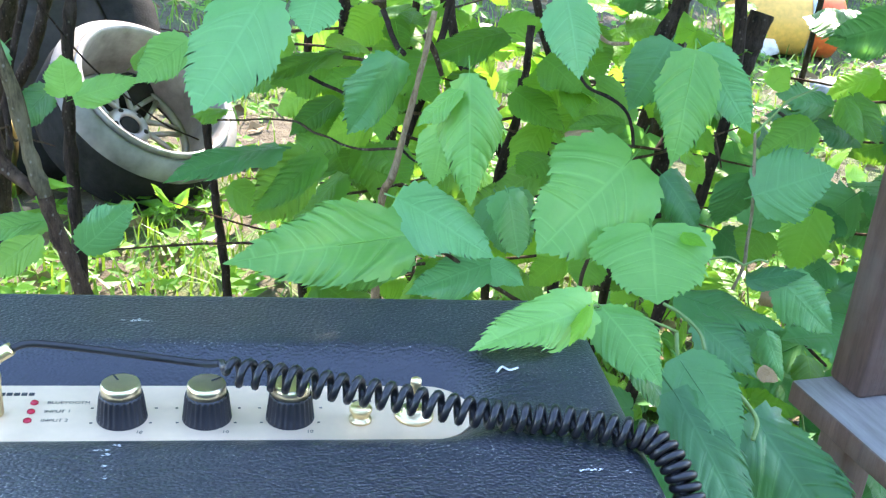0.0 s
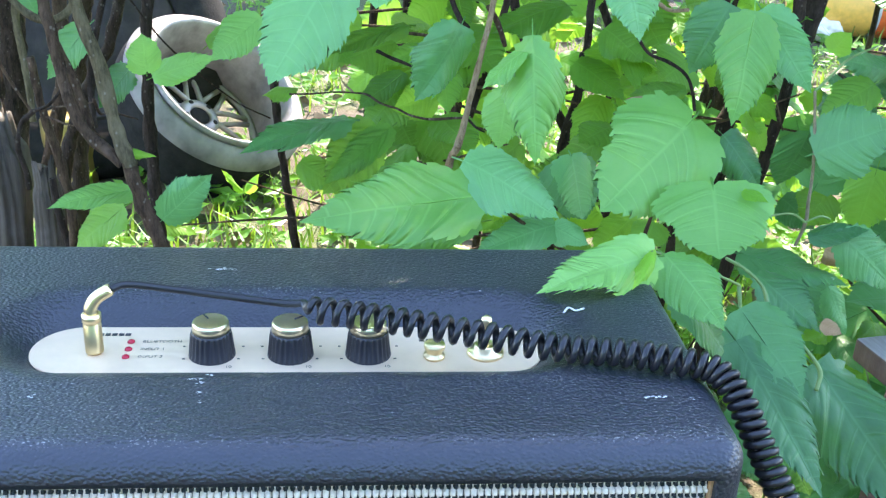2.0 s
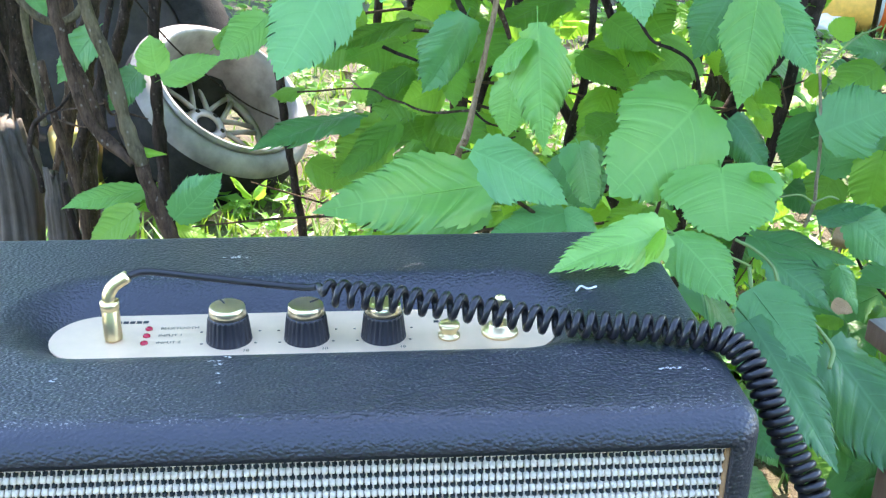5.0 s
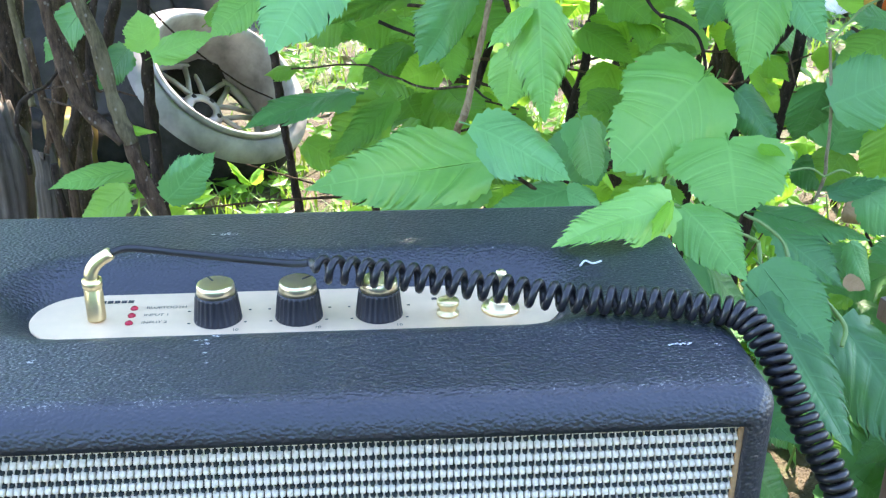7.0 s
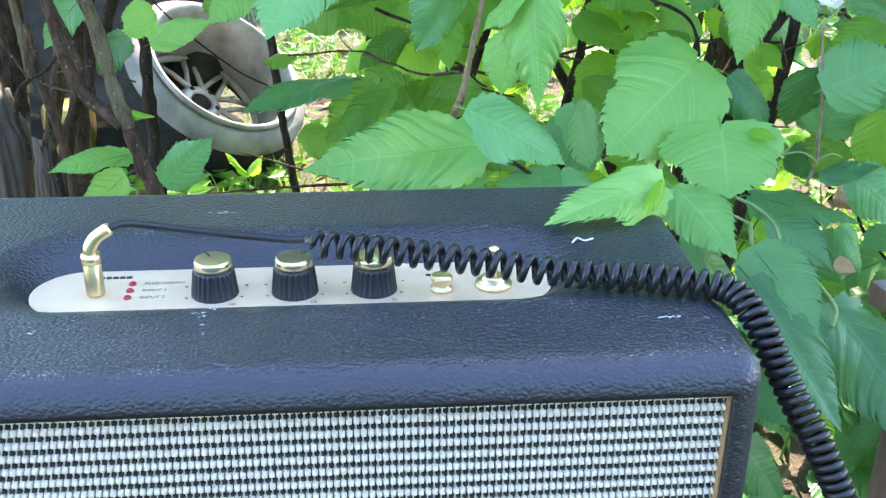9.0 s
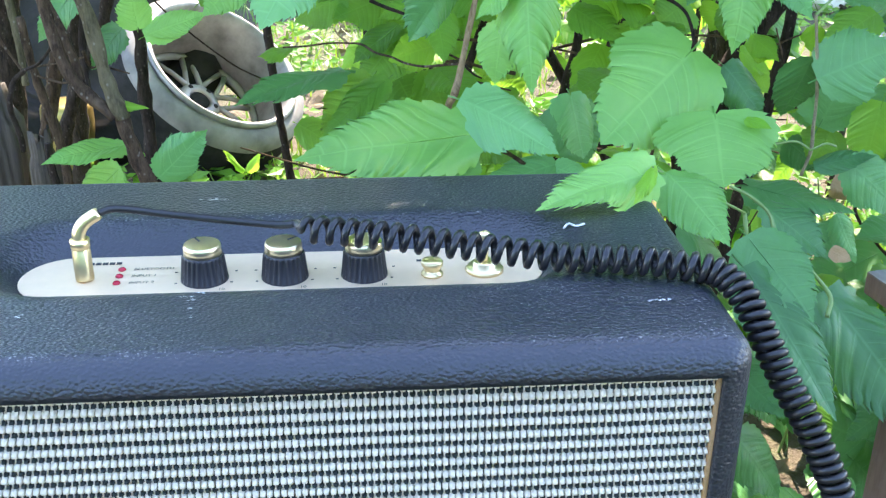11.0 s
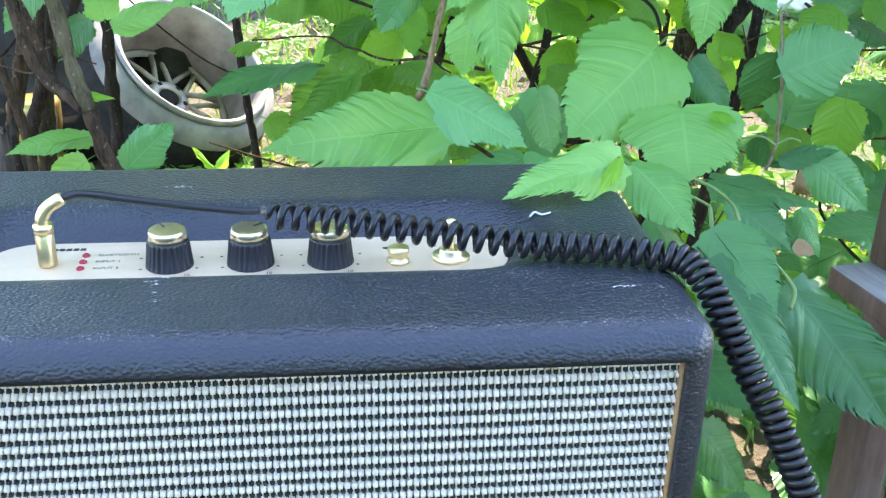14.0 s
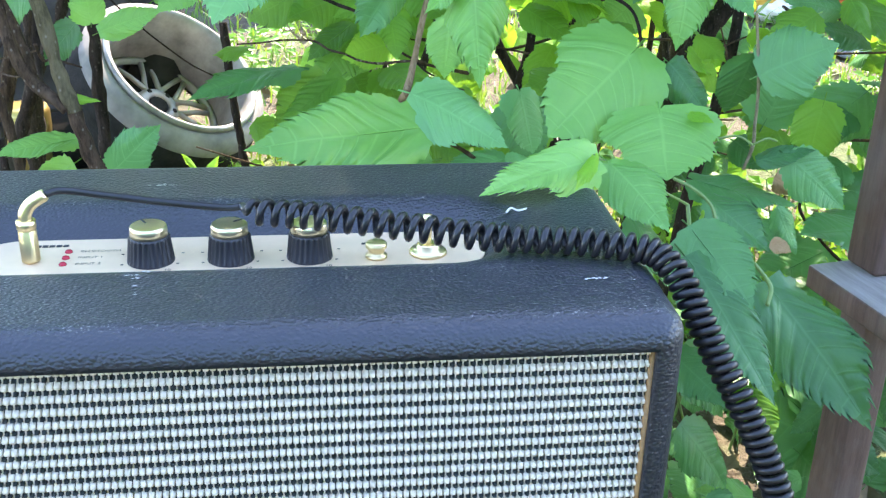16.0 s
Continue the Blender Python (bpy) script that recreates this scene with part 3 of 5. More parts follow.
OVATE = ((-0.03, 0.0), (-0.025, 0.14), (0.02, 0.29), (0.10, 0.40), (0.20, 0.465), (0.32, 0.495), (0.44, 0.48), (0.56, 0.42), (0.68, 0.325), (0.78, 0.22), (0.87, 0.115), (0.94, 0.045), (1, 0.0))
ROUND = ((-0.07, 0.05), (-0.06, 0.20), (-0.01, 0.35), (0.08, 0.445), (0.20, 0.49), (0.36, 0.5), (0.52, 0.475), (0.66, 0.40), (0.77, 0.30), (0.86, 0.18), (0.93, 0.08), (1, 0.0))
NARROW = ((-0.01, 0.0), (0.0, 0.10), (0.07, 0.25), (0.17, 0.38), (0.30, 0.47), (0.42, 0.5), (0.55, 0.44), (0.67, 0.33), (0.77, 0.21), (0.86, 0.115), (0.93, 0.06), (1, 0.0))
LEAVES = {}
for key, mat in (("f", LEAF_FRONT), ("d", LEAF_SHADED), ("y", LEAF_YOUNG_LIT), ("b", LEAF_BACK), ("t", LEAF_DRY), ("s", LEAF_SKYLIT)):
    for kind, shape, sets in (("o", OVATE, (0.052, 0.07, 0.08, 0.10, 5, 0.06)), ("r", ROUND, (0.048, 0.09, 0.08, 0.08, 5, 0.08)),
                              ("n", NARROW, (0.062, 0.20, 0.14, 0.12, 5, 0.16)), ("c", OVATE, (0.055, 0.35, 0.24, 0.34, 5, 0.16)),
                              ("g", OVATE, (0.075, 0.10, 0.12, 0.16, 5, 0.14)), ("h", OVATE, (0.062, 0.12, 0.18, 0.10, 5, 0.08))):
        LEAVES[key + kind] = [leaf_mesh("leaf_blade", mat, shape, *sets, seed=1.3 + 0.83 * q + 0.31 * ord(kind)) for q in range(3)]
UP = Vector((0, -0.62, 0.78))


def leaf_pose(base, tip, width, spin=0.0):
    b, t = Vector(base), Vector(tip)
    x = (t - b)
    ln = x.length
    x.normalize()
    z = (UP - x * UP.dot(x)).normalized()
    y = z.cross(x)
    m = Matrix((x, y, z)).transposed().to_4x4()
    m = Matrix.Translation(b) @ m @ Matrix.Rotation(radians(spin), 4, "X")
    return m @ Matrix.Diagonal((ln, width, ln, 1))


def leaf(plant, kind, base, tip, width, spin=0.0, label=""):
    pick = int(abs(base[0] * 7919 + base[2] * 1543) * 10)
    ob = new("leaf", LEAVES[kind][pick % 3])
    if base[1] > 0.22:
        spin += (pick % 17 - 8) * 2.4        # no two leaves lie in one plane
    ob.parent = plant
    ob.matrix_local = Matrix.Translation(plant.location).inverted() @ leaf_pose(base, tip, width, spin)
    if label:
        ob["label"] = label
    return ob


def stem(plant, name, pts, r0, r1, material, label="", sides=9, lump=0.35):
    bm = bmesh.new()
    o = plant.location
    line = spline([Vector(p) - o for p in pts], 12)
    tube(bm, line, [r0 + (r1 - r0) * i / (len(line) - 1) for i in range(len(line))], sides, lump)
    return part(name, bm, material, plant, label)


shrub = thing("leafy_shrub", 0.30, 0.42, 0, "broad-leaved green shrub with toothed leaves leaning over the loudspeaker", "shrub")
sapling = thing("young_tree", -0.13, 0.42, 0, "young tree with bare brown stems and a few leaves", "tree")
leaf(shrub, "fo", (0.103, 0.300, 0.430), (0.002, 0.235, 0.443), 0.051, 0)
leaf(shrub, "so", (0.098, 0.315, 0.447), (0.158, 0.295, 0.421), 0.046, 8)
leaf(shrub, "so", (0.161, 0.330, 0.398), (0.105, 0.300, 0.393), 0.029, 10)
leaf(shrub, "so", (0.159, 0.330, 0.397), (0.180, 0.310, 0.394), 0.020, -10)
leaf(shrub, "sr", (0.175, 0.360, 0.435), (0.185, 0.340, 0.399), 0.038, -8)
leaf(shrub, "fr", (0.244, 0.330, 0.472), (0.180, 0.275, 0.433), 0.070, 0)
leaf(shrub, "fr", (0.250, 0.290, 0.443), (0.247, 0.250, 0.413), 0.070, 0)
leaf(shrub, "fg", (0.173, 0.150, 0.459), (0.114, 0.116, 0.462), 0.028, 4)
leaf(shrub, "yn", (0.173, 0.146, 0.464), (0.158, 0.122, 0.458), 0.008, 0)
leaf(shrub, "fh", (0.183, 0.160, 0.455), (0.207, 0.125, 0.436), 0.031, 0)
leaf(shrub, "fo", (0.278, 0.340, 0.539), (0.266, 0.310, 0.476), 0.044, 0)
leaf(shrub, "do", (0.272, 0.370, 0.538), (0.248, 0.360, 0.495), 0.039, 0)
leaf(shrub, "so", (0.291, 0.360, 0.537), (0.320, 0.330, 0.492), 0.033, 18)
leaf(shrub, "so", (0.190, 0.330, 0.570), (0.200, 0.310, 0.528), 0.037, 0)
leaf(shrub, "fn", (0.128, 0.280, 0.536), (0.130, 0.250, 0.470), 0.034, 0)
leaf(shrub, "fo", (0.124, 0.280, 0.527), (0.099, 0.280, 0.506), 0.020, 8)
leaf(shrub, "fo", (0.121, 0.310, 0.496), (0.115, 0.300, 0.461), 0.029, 0)
leaf(shrub, "dc", (0.095, 0.360, 0.522), (0.070, 0.340, 0.478), 0.037, -24)
leaf(shrub, "sr", (0.012, 0.400, 0.545), (-0.029, 0.360, 0.485), 0.056, 0)
leaf(shrub, "bo", (0.065, 0.460, 0.499), (0.008, 0.420, 0.491), 0.021, 10)
leaf(shrub, "do", (0.023, 0.460, 0.427), (-0.051, 0.400, 0.427), 0.030, 12)
leaf(shrub, "bo", (0.056, 0.480, 0.414), (0.008, 0.430, 0.388), 0.025, -25)
leaf(shrub, "bo", (0.067, 0.520, 0.447), (0.030, 0.500, 0.425), 0.032, 10)
leaf(shrub, "so", (0.048, 0.400, 0.551), (0.041, 0.380, 0.529), 0.034, 0)
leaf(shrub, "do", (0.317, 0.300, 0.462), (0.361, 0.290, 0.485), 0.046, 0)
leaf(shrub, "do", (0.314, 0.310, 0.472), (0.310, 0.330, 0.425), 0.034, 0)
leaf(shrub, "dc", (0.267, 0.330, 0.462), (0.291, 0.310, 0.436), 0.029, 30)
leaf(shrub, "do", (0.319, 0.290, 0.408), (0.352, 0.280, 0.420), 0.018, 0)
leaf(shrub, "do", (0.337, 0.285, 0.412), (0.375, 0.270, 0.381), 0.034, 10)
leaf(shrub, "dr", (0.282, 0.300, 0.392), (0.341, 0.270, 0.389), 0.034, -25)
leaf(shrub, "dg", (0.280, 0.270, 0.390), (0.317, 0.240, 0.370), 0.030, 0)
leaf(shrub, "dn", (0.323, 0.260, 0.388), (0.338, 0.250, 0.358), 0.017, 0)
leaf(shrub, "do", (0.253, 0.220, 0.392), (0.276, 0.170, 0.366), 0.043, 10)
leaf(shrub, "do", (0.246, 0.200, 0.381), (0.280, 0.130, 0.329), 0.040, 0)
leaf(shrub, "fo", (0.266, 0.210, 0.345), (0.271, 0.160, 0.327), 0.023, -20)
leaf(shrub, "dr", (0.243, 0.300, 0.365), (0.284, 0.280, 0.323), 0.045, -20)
leaf(shrub, "fo", (0.114, 0.360, 0.387), (0.051, 0.360, 0.369), 0.025, 0)
leaf(shrub, "yn", (0.101, 0.300, 0.426), (0.091, 0.280, 0.420), 0.012, 0)
leaf(shrub, "yo", (0.266, 0.280, 0.443), (0.279, 0.270, 0.441), 0.012, 0)
leaf(shrub, "yo", (0.408, 0.500, 0.478), (0.421, 0.500, 0.494), 0.023, 0)
leaf(shrub, "bo", (0.396, 0.400, 0.479), (0.353, 0.380, 0.461), 0.032, 0)
leaf(shrub, "bo", (0.413, 0.400, 0.414), (0.407, 0.400, 0.359), 0.038, 20)
leaf(shrub, "bo", (0.238, 0.360, 0.388), (0.229, 0.350, 0.372), 0.028, 0)
leaf(shrub, "bo", (0.223, 0.500, 0.491), (0.251, 0.480, 0.473), 0.040, 0)
leaf(shrub, "bo", (0.200, 0.550, 0.498), (0.133, 0.530, 0.483), 0.046, 15)
leaf(shrub, "bo", (0.099, 0.560, 0.459), (0.052, 0.550, 0.449), 0.028, 0)
leaf(shrub, "bo", (-0.018, 0.600, 0.341), (0.023, 0.580, 0.321), 0.031, 0)
leaf(shrub, "bo", (0.332, 0.500, 0.464), (0.327, 0.500, 0.436), 0.028, 0)
leaf(shrub, "yo", (0.354, 0.500, 0.415), (0.369, 0.500, 0.393), 0.023, 0)
leaf(shrub, "bo", (0.388, 0.420, 0.388), (0.375, 0.420, 0.360), 0.035, 0)
leaf(shrub, "bo", (0.032, 0.500, 0.488), (0.006, 0.500, 0.510), 0.030, 0)
leaf(shrub, "to", (0.313, 0.240, 0.373), (0.325, 0.235, 0.368), 0.010, 30)
leaf(shrub, "tc", (0.351, 0.330, 0.381), (0.374, 0.330, 0.368), 0.016, 20)
leaf(shrub, "tc", (0.225, 0.420, 0.457), (0.247, 0.420, 0.461), 0.007, 10)
leaf(shrub, "dg", (0.305, 0.220, 0.353), (0.354, 0.150, 0.297), 0.052, 4)
leaf(shrub, "do", (0.295, 0.300, 0.202), (0.337, 0.290, 0.149), 0.040, 0)
leaf(shrub, "fo", (0.363, 0.310, 0.126), (0.314, 0.300, 0.144), 0.026, 0)
leaf(shrub, "do", (0.300, 0.330, 0.247), (0.340, 0.320, 0.193), 0.046, -15)
leaf(shrub, "do", (0.445, 0.360, 0.183), (0.408, 0.350, 0.154), 0.027, 0)
leaf(shrub, "dn", (0.314, 0.280, 0.152), (0.346, 0.270, 0.137), 0.025, 0)
leaf(sapling, "fo", (-0.123, 0.380, 0.400), (-0.171, 0.350, 0.402), 0.023, -5)
leaf(sapling, "so", (-0.110, 0.420, 0.362), (-0.074, 0.420, 0.396), 0.030, 25)
leaf(sapling, "fr", (-0.120, 0.450, 0.464), (-0.121, 0.450, 0.491), 0.025, 20)
leaf(sapling, "fo", (-0.124, 0.500, 0.446), (-0.077, 0.500, 0.464), 0.023, 10)
leaf(sapling, "fo", (-0.043, 0.500, 0.493), (-0.079, 0.480, 0.466), 0.034, 5)
leaf(sapling, "do", (-0.171, 0.500, 0.483), (-0.207, 0.500, 0.442), 0.029, 0)
leaf(sapling, "do", (-0.142, 0.500, 0.452), (-0.170, 0.500, 0.420), 0.027, 0)
leaf(sapling, "do", (-0.206, 0.450, 0.529), (-0.191, 0.450, 0.503), 0.019, 0)
leaf(sapling, "bo", (-0.147, 0.460, 0.354), (-0.189, 0.460, 0.319), 0.034, 0)
leaf(sapling, "yn", (-0.122, 0.360, 0.436), (-0.101, 0.360, 0.433), 0.007, 0)
leaf(sapling, "bo", (-0.084, 0.520, 0.467), (-0.043, 0.520, 0.492), 0.022, 0)
stem(sapling, "stem", [(-0.147, 0.360, 0.548), (-0.140, 0.360, 0.518), (-0.132, 0.360, 0.493), (-0.128, 0.360, 0.468), (-0.124, 0.360, 0.445), (-0.119, 0.360, 0.425)], 0.0039, 0.0049, BARK_GREEN)
stem(sapling, "stem", [(-0.120, 0.360, 0.428), (-0.114, 0.362, 0.402), (-0.108, 0.365, 0.380), (-0.100, 0.367, 0.348), (-0.100, 0.370, 0.274)], 0.0047, 0.0062, BARK)
stem(sapling, "stem", [(-0.168, 0.375, 0.545), (-0.165, 0.372, 0.522), (-0.161, 0.370, 0.501), (-0.156, 0.367, 0.471), (-0.148, 0.365, 0.451), (-0.137, 0.362, 0.439), (-0.123, 0.360, 0.426)], 0.0038, 0.0040, BARK)
stem(sapling, "stem", [(-0.196, 0.380, 0.543), (-0.187, 0.382, 0.527), (-0.174, 0.384, 0.515), (-0.158, 0.386, 0.517), (-0.147, 0.388, 0.532), (-0.141, 0.390, 0.544)], 0.0029, 0.0022, BARK_GREEN)
stem(sapling, "stem", [(-0.168, 0.390, 0.502), (-0.157, 0.383, 0.482), (-0.149, 0.377, 0.463), (-0.142, 0.370, 0.439)], 0.0030, 0.0027, BARK)
stem(sapling, "stem", [(-0.132, 0.550, 0.509), (-0.138, 0.553, 0.465), (-0.140, 0.557, 0.426), (-0.142, 0.560, 0.375), (-0.141, 0.563, 0.317), (-0.142, 0.567, 0.254), (-0.148, 0.570, 0.158)], 0.0045, 0.0064, BARK_DARK)
stem(sapling, "stem", [(-0.057, 0.800, 0.389), (-0.054, 0.794, 0.353), (-0.051, 0.788, 0.318), (-0.046, 0.782, 0.281), (-0.041, 0.776, 0.244), (-0.033, 0.770, 0.179), (-0.018, 0.770, -0.020)], 0.0042, 0.0050, BARK_DARK)
stem(sapling, "twig", [(-0.222, 0.420, 0.515), (-0.218, 0.423, 0.491), (-0.211, 0.427, 0.466), (-0.198, 0.430, 0.439)], 0.0013, 0.0010, BARK)
stem(sapling, "twig", [(-0.197, 0.430, 0.439), (-0.207, 0.432, 0.428), (-0.212, 0.435, 0.409), (-0.209, 0.438, 0.391), (-0.209, 0.440, 0.376)], 0.0018, 0.0019, BARK_DARK)
stem(sapling, "twig", [(-0.198, 0.430, 0.439), (-0.184, 0.423, 0.446), (-0.170, 0.417, 0.463), (-0.164, 0.410, 0.479)], 0.0014, 0.0010, BARK_DARK)
stem(sapling, "twig", [(-0.187, 0.430, 0.442), (-0.167, 0.415, 0.448), (-0.146, 0.400, 0.456)], 0.0008, 0.0006, BARK)
stem(sapling, "twig", [(-0.188, 0.430, 0.435), (-0.167, 0.415, 0.434), (-0.153, 0.400, 0.442)], 0.0008, 0.0005, BARK)
stem(sapling, "stem", [(-0.203, 0.460, 0.470), (-0.200, 0.465, 0.427), (-0.194, 0.470, 0.392), (-0.190, 0.475, 0.348), (-0.192, 0.480, 0.296)], 0.0029, 0.0041, BARK)
stem(sapling, "stem", [(-0.219, 0.500, 0.519), (-0.222, 0.500, 0.485), (-0.219, 0.500, 0.446), (-0.218, 0.500, 0.409)], 0.0029, 0.0027, BARK_GREEN)
stem(sapling, "stem", [(-0.209, 0.500, 0.362), (-0.207, 0.500, 0.332), (-0.201, 0.500, 0.302)], 0.0027, 0.0037, BARK_DARK)
stem(sapling, "stem", [(-0.153, 0.500, 0.520), (-0.163, 0.500, 0.486), (-0.171, 0.500, 0.451), (-0.173, 0.500, 0.405)], 0.0025, 0.0027, BARK_DARK)
stem(sapling, "twig", [(-0.146, 0.500, 0.516), (-0.118, 0.540, 0.459), (-0.074, 0.580, 0.405), (-0.046, 0.620, 0.376)], 0.0007, 0.0007, BARK_DARK)
stem(sapling, "twig", [(-0.140, 0.370, 0.467), (-0.139, 0.380, 0.454), (-0.134, 0.390, 0.452), (-0.119, 0.400, 0.444)], 0.0011, 0.0005, BARK)
stem(shrub, "stem", [(0.103, 0.420, 0.420), (0.108, 0.428, 0.434), (0.115, 0.435, 0.466), (0.123, 0.442, 0.502), (0.129, 0.450, 0.534)], 0.0025, 0.0020, BARK_TAN)
stem(shrub, "stem", [(0.103, 0.420, 0.420), (0.099, 0.433, 0.401), (0.099, 0.447, 0.349), (0.101, 0.460, 0.262)], 0.0025, 0.0038, BARK_TAN)
stem(shrub, "stem", [(0.124, 0.450, 0.517), (0.133, 0.455, 0.502), (0.139, 0.460, 0.486)], 0.0025, 0.0017, BARK)
stem(shrub, "twig", [(0.110, 0.430, 0.440), (0.085, 0.434, 0.437), (0.070, 0.439, 0.438), (0.059, 0.443, 0.442), (0.048, 0.448, 0.444), (0.038, 0.452, 0.449), (0.028, 0.457, 0.449), (0.012, 0.461, 0.448), (-0.003, 0.466, 0.445), (-0.020, 0.470, 0.443)], 0.0010, 0.0006, BARK)
stem(shrub, "twig", [(0.028, 0.460, 0.448), (0.021, 0.460, 0.455), (0.018, 0.460, 0.460)], 0.0009, 0.0004, BARK_TAN)
stem(shrub, "twig", [(0.045, 0.480, 0.475), (0.070, 0.470, 0.467), (0.091, 0.460, 0.463)], 0.0013, 0.0009, BARK_DARK)
stem(shrub, "twig", [(0.108, 0.430, 0.442), (0.118, 0.435, 0.431), (0.125, 0.440, 0.426)], 0.0010, 0.0006, BARK_DARK)
stem(shrub, "twig", [(0.104, 0.305, 0.425), (0.117, 0.314, 0.418), (0.132, 0.323, 0.407), (0.160, 0.331, 0.385), (0.196, 0.340, 0.360)], 0.0011, 0.0016, BARK)
stem(shrub, "stem", [(0.235, 0.620, 0.443), (0.232, 0.613, 0.408), (0.222, 0.607, 0.372), (0.213, 0.600, 0.324)], 0.0036, 0.0042, BARK_DARK)
stem(shrub, "stem", [(0.313, 0.820, 0.462), (0.317, 0.820, 0.419), (0.318, 0.820, 0.368), (0.319, 0.820, 0.313), (0.324, 0.820, 0.241)], 0.0079, 0.0098, BARK_DARK)
stem(shrub, "stem", [(0.384, 1.000, 0.428), (0.386, 0.997, 0.365), (0.388, 0.993, 0.315), (0.388, 0.990, 0.232)], 0.0078, 0.0097, BARK)
stem(shrub, "stem", [(0.444, 0.620, 0.512), (0.432, 0.616, 0.467), (0.406, 0.612, 0.436), (0.383, 0.608, 0.405), (0.369, 0.604, 0.382), (0.368, 0.600, 0.324)], 0.0112, 0.0080, BARK_DARK)
stem(shrub, "stem", [(0.130, 0.950, 0.437), (0.138, 0.950, 0.401), (0.146, 0.950, 0.346), (0.153, 0.950, 0.244)], 0.0087, 0.0092, BARK)
stem(shrub, "twig", [(0.102, 0.550, 0.512), (0.112, 0.535, 0.490), (0.118, 0.520, 0.485)], 0.0023, 0.0018, BARK_DARK)
stem(shrub, "twig", [(0.224, 0.420, 0.509), (0.235, 0.416, 0.494), (0.249, 0.412, 0.489), (0.262, 0.408, 0.481), (0.267, 0.404, 0.470), (0.269, 0.400, 0.457)], 0.0012, 0.0012, BARK_DARK)
stem(shrub, "twig", [(0.247, 0.450, 0.523), (0.256, 0.450, 0.518), (0.271, 0.450, 0.518)], 0.0017, 0.0013, BARK_TAN)
stem(shrub, "vine", [(0.313, 0.310, 0.499), (0.316, 0.306, 0.474), (0.318, 0.302, 0.449), (0.317, 0.298, 0.431), (0.316, 0.294, 0.417), (0.310, 0.290, 0.402)], 0.0009, 0.0012, TWIG_TAN)
stem(shrub, "vine", [(0.313, 0.310, 0.499), (0.327, 0.320, 0.507), (0.341, 0.330, 0.515), (0.363, 0.340, 0.521)], 0.0010, 0.0007, TWIG_GREEN)
stem(shrub, "vine", [(0.314, 0.290, 0.419), (0.302, 0.287, 0.426), (0.286, 0.283, 0.426), (0.273, 0.280, 0.430)], 0.0007, 0.0006, TWIG_GREEN)
stem(shrub, "vine", [(0.314, 0.290, 0.419), (0.323, 0.290, 0.423), (0.330, 0.290, 0.421)], 0.0007, 0.0007, TWIG_GREEN)
stem(shrub, "vine", [(0.250, 0.250, 0.412), (0.259, 0.242, 0.409), (0.268, 0.233, 0.402), (0.273, 0.225, 0.389), (0.287, 0.217, 0.376), (0.301, 0.208, 0.360), (0.298, 0.200, 0.350)], 0.0010, 0.0013, TWIG_GREEN)
stem(shrub, "vine", [(0.257, 0.240, 0.399), (0.257, 0.230, 0.381), (0.252, 0.220, 0.372), (0.244, 0.210, 0.367)], 0.0012, 0.0010, TWIG_GREEN)
stem(shrub, "twig", [(0.214, 0.300, 0.393), (0.214, 0.300, 0.405), (0.217, 0.300, 0.419)], 0.0015, 0.0011, BARK)
stem(shrub, "twig", [(0.171, 0.145, 0.464), (0.184, 0.169, 0.452), (0.201, 0.192, 0.439), (0.225, 0.216, 0.421), (0.257, 0.240, 0.399)], 0.0007, 0.0009, TWIG_GREEN)
stem(shrub, "twig", [(0.379, 0.420, 0.481), (0.399, 0.430, 0.470), (0.421, 0.440, 0.464)], 0.0012, 0.0013, BARK_DARK)
stem(shrub, "twig", [(0.326, 0.400, 0.470), (0.331, 0.400, 0.457), (0.336, 0.400, 0.444)], 0.0006, 0.0006, BARK)
stem(shrub, "twig", [(0.424, 0.420, 0.340), (0.422, 0.427, 0.317), (0.451, 0.433, 0.283), (0.479, 0.440, 0.258)], 0.0011, 0.0014, BARK_DARK)
leaf(shrub, "bo", (0.045, 0.480, 0.415), (0.008, 0.430, 0.379), 0.049, -25)
leaf(shrub, "bo", (0.073, 0.500, 0.392), (0.030, 0.470, 0.349), 0.037, 25)
leaf(shrub, "dr", (0.181, 0.420, 0.409), (0.200, 0.400, 0.373), 0.046, 10)
leaf(shrub, "bo", (0.072, 0.520, 0.441), (0.036, 0.500, 0.408), 0.048, 10)
leaf(shrub, "yr", (0.341, 0.500, 0.427), (0.364, 0.500, 0.410), 0.024, 0)
leaf(shrub, "yo", (0.398, 0.500, 0.447), (0.399, 0.500, 0.426), 0.019, 0)
leaf(shrub, "bo", (0.025, 0.600, 0.457), (-0.019, 0.600, 0.434), 0.048, 0)
leaf(shrub, "bo", (0.063, 0.600, 0.452), (0.015, 0.580, 0.443), 0.053, 0)
leaf(shrub, "bn", (-0.020, 0.600, 0.410), (-0.052, 0.600, 0.406), 0.021, 0)
leaf(shrub, "bo", (0.237, 0.500, 0.473), (0.268, 0.500, 0.466), 0.057, 0)
leaf(shrub, "bo", (0.291, 0.500, 0.468), (0.270, 0.500, 0.450), 0.047, 0)
leaf(shrub, "bo", (0.276, 0.450, 0.458), (0.234, 0.450, 0.455), 0.018, 0)
leaf(shrub, "do", (0.378, 0.420, 0.392), (0.398, 0.420, 0.448), 0.051, 0)
stem(shrub, "stem", [(0.380, 0.600, 0.422), (0.361, 0.610, 0.452), (0.355, 0.620, 0.490), (0.408, 0.640, 0.563)], 0.006, 0.006, BARK_DARK)
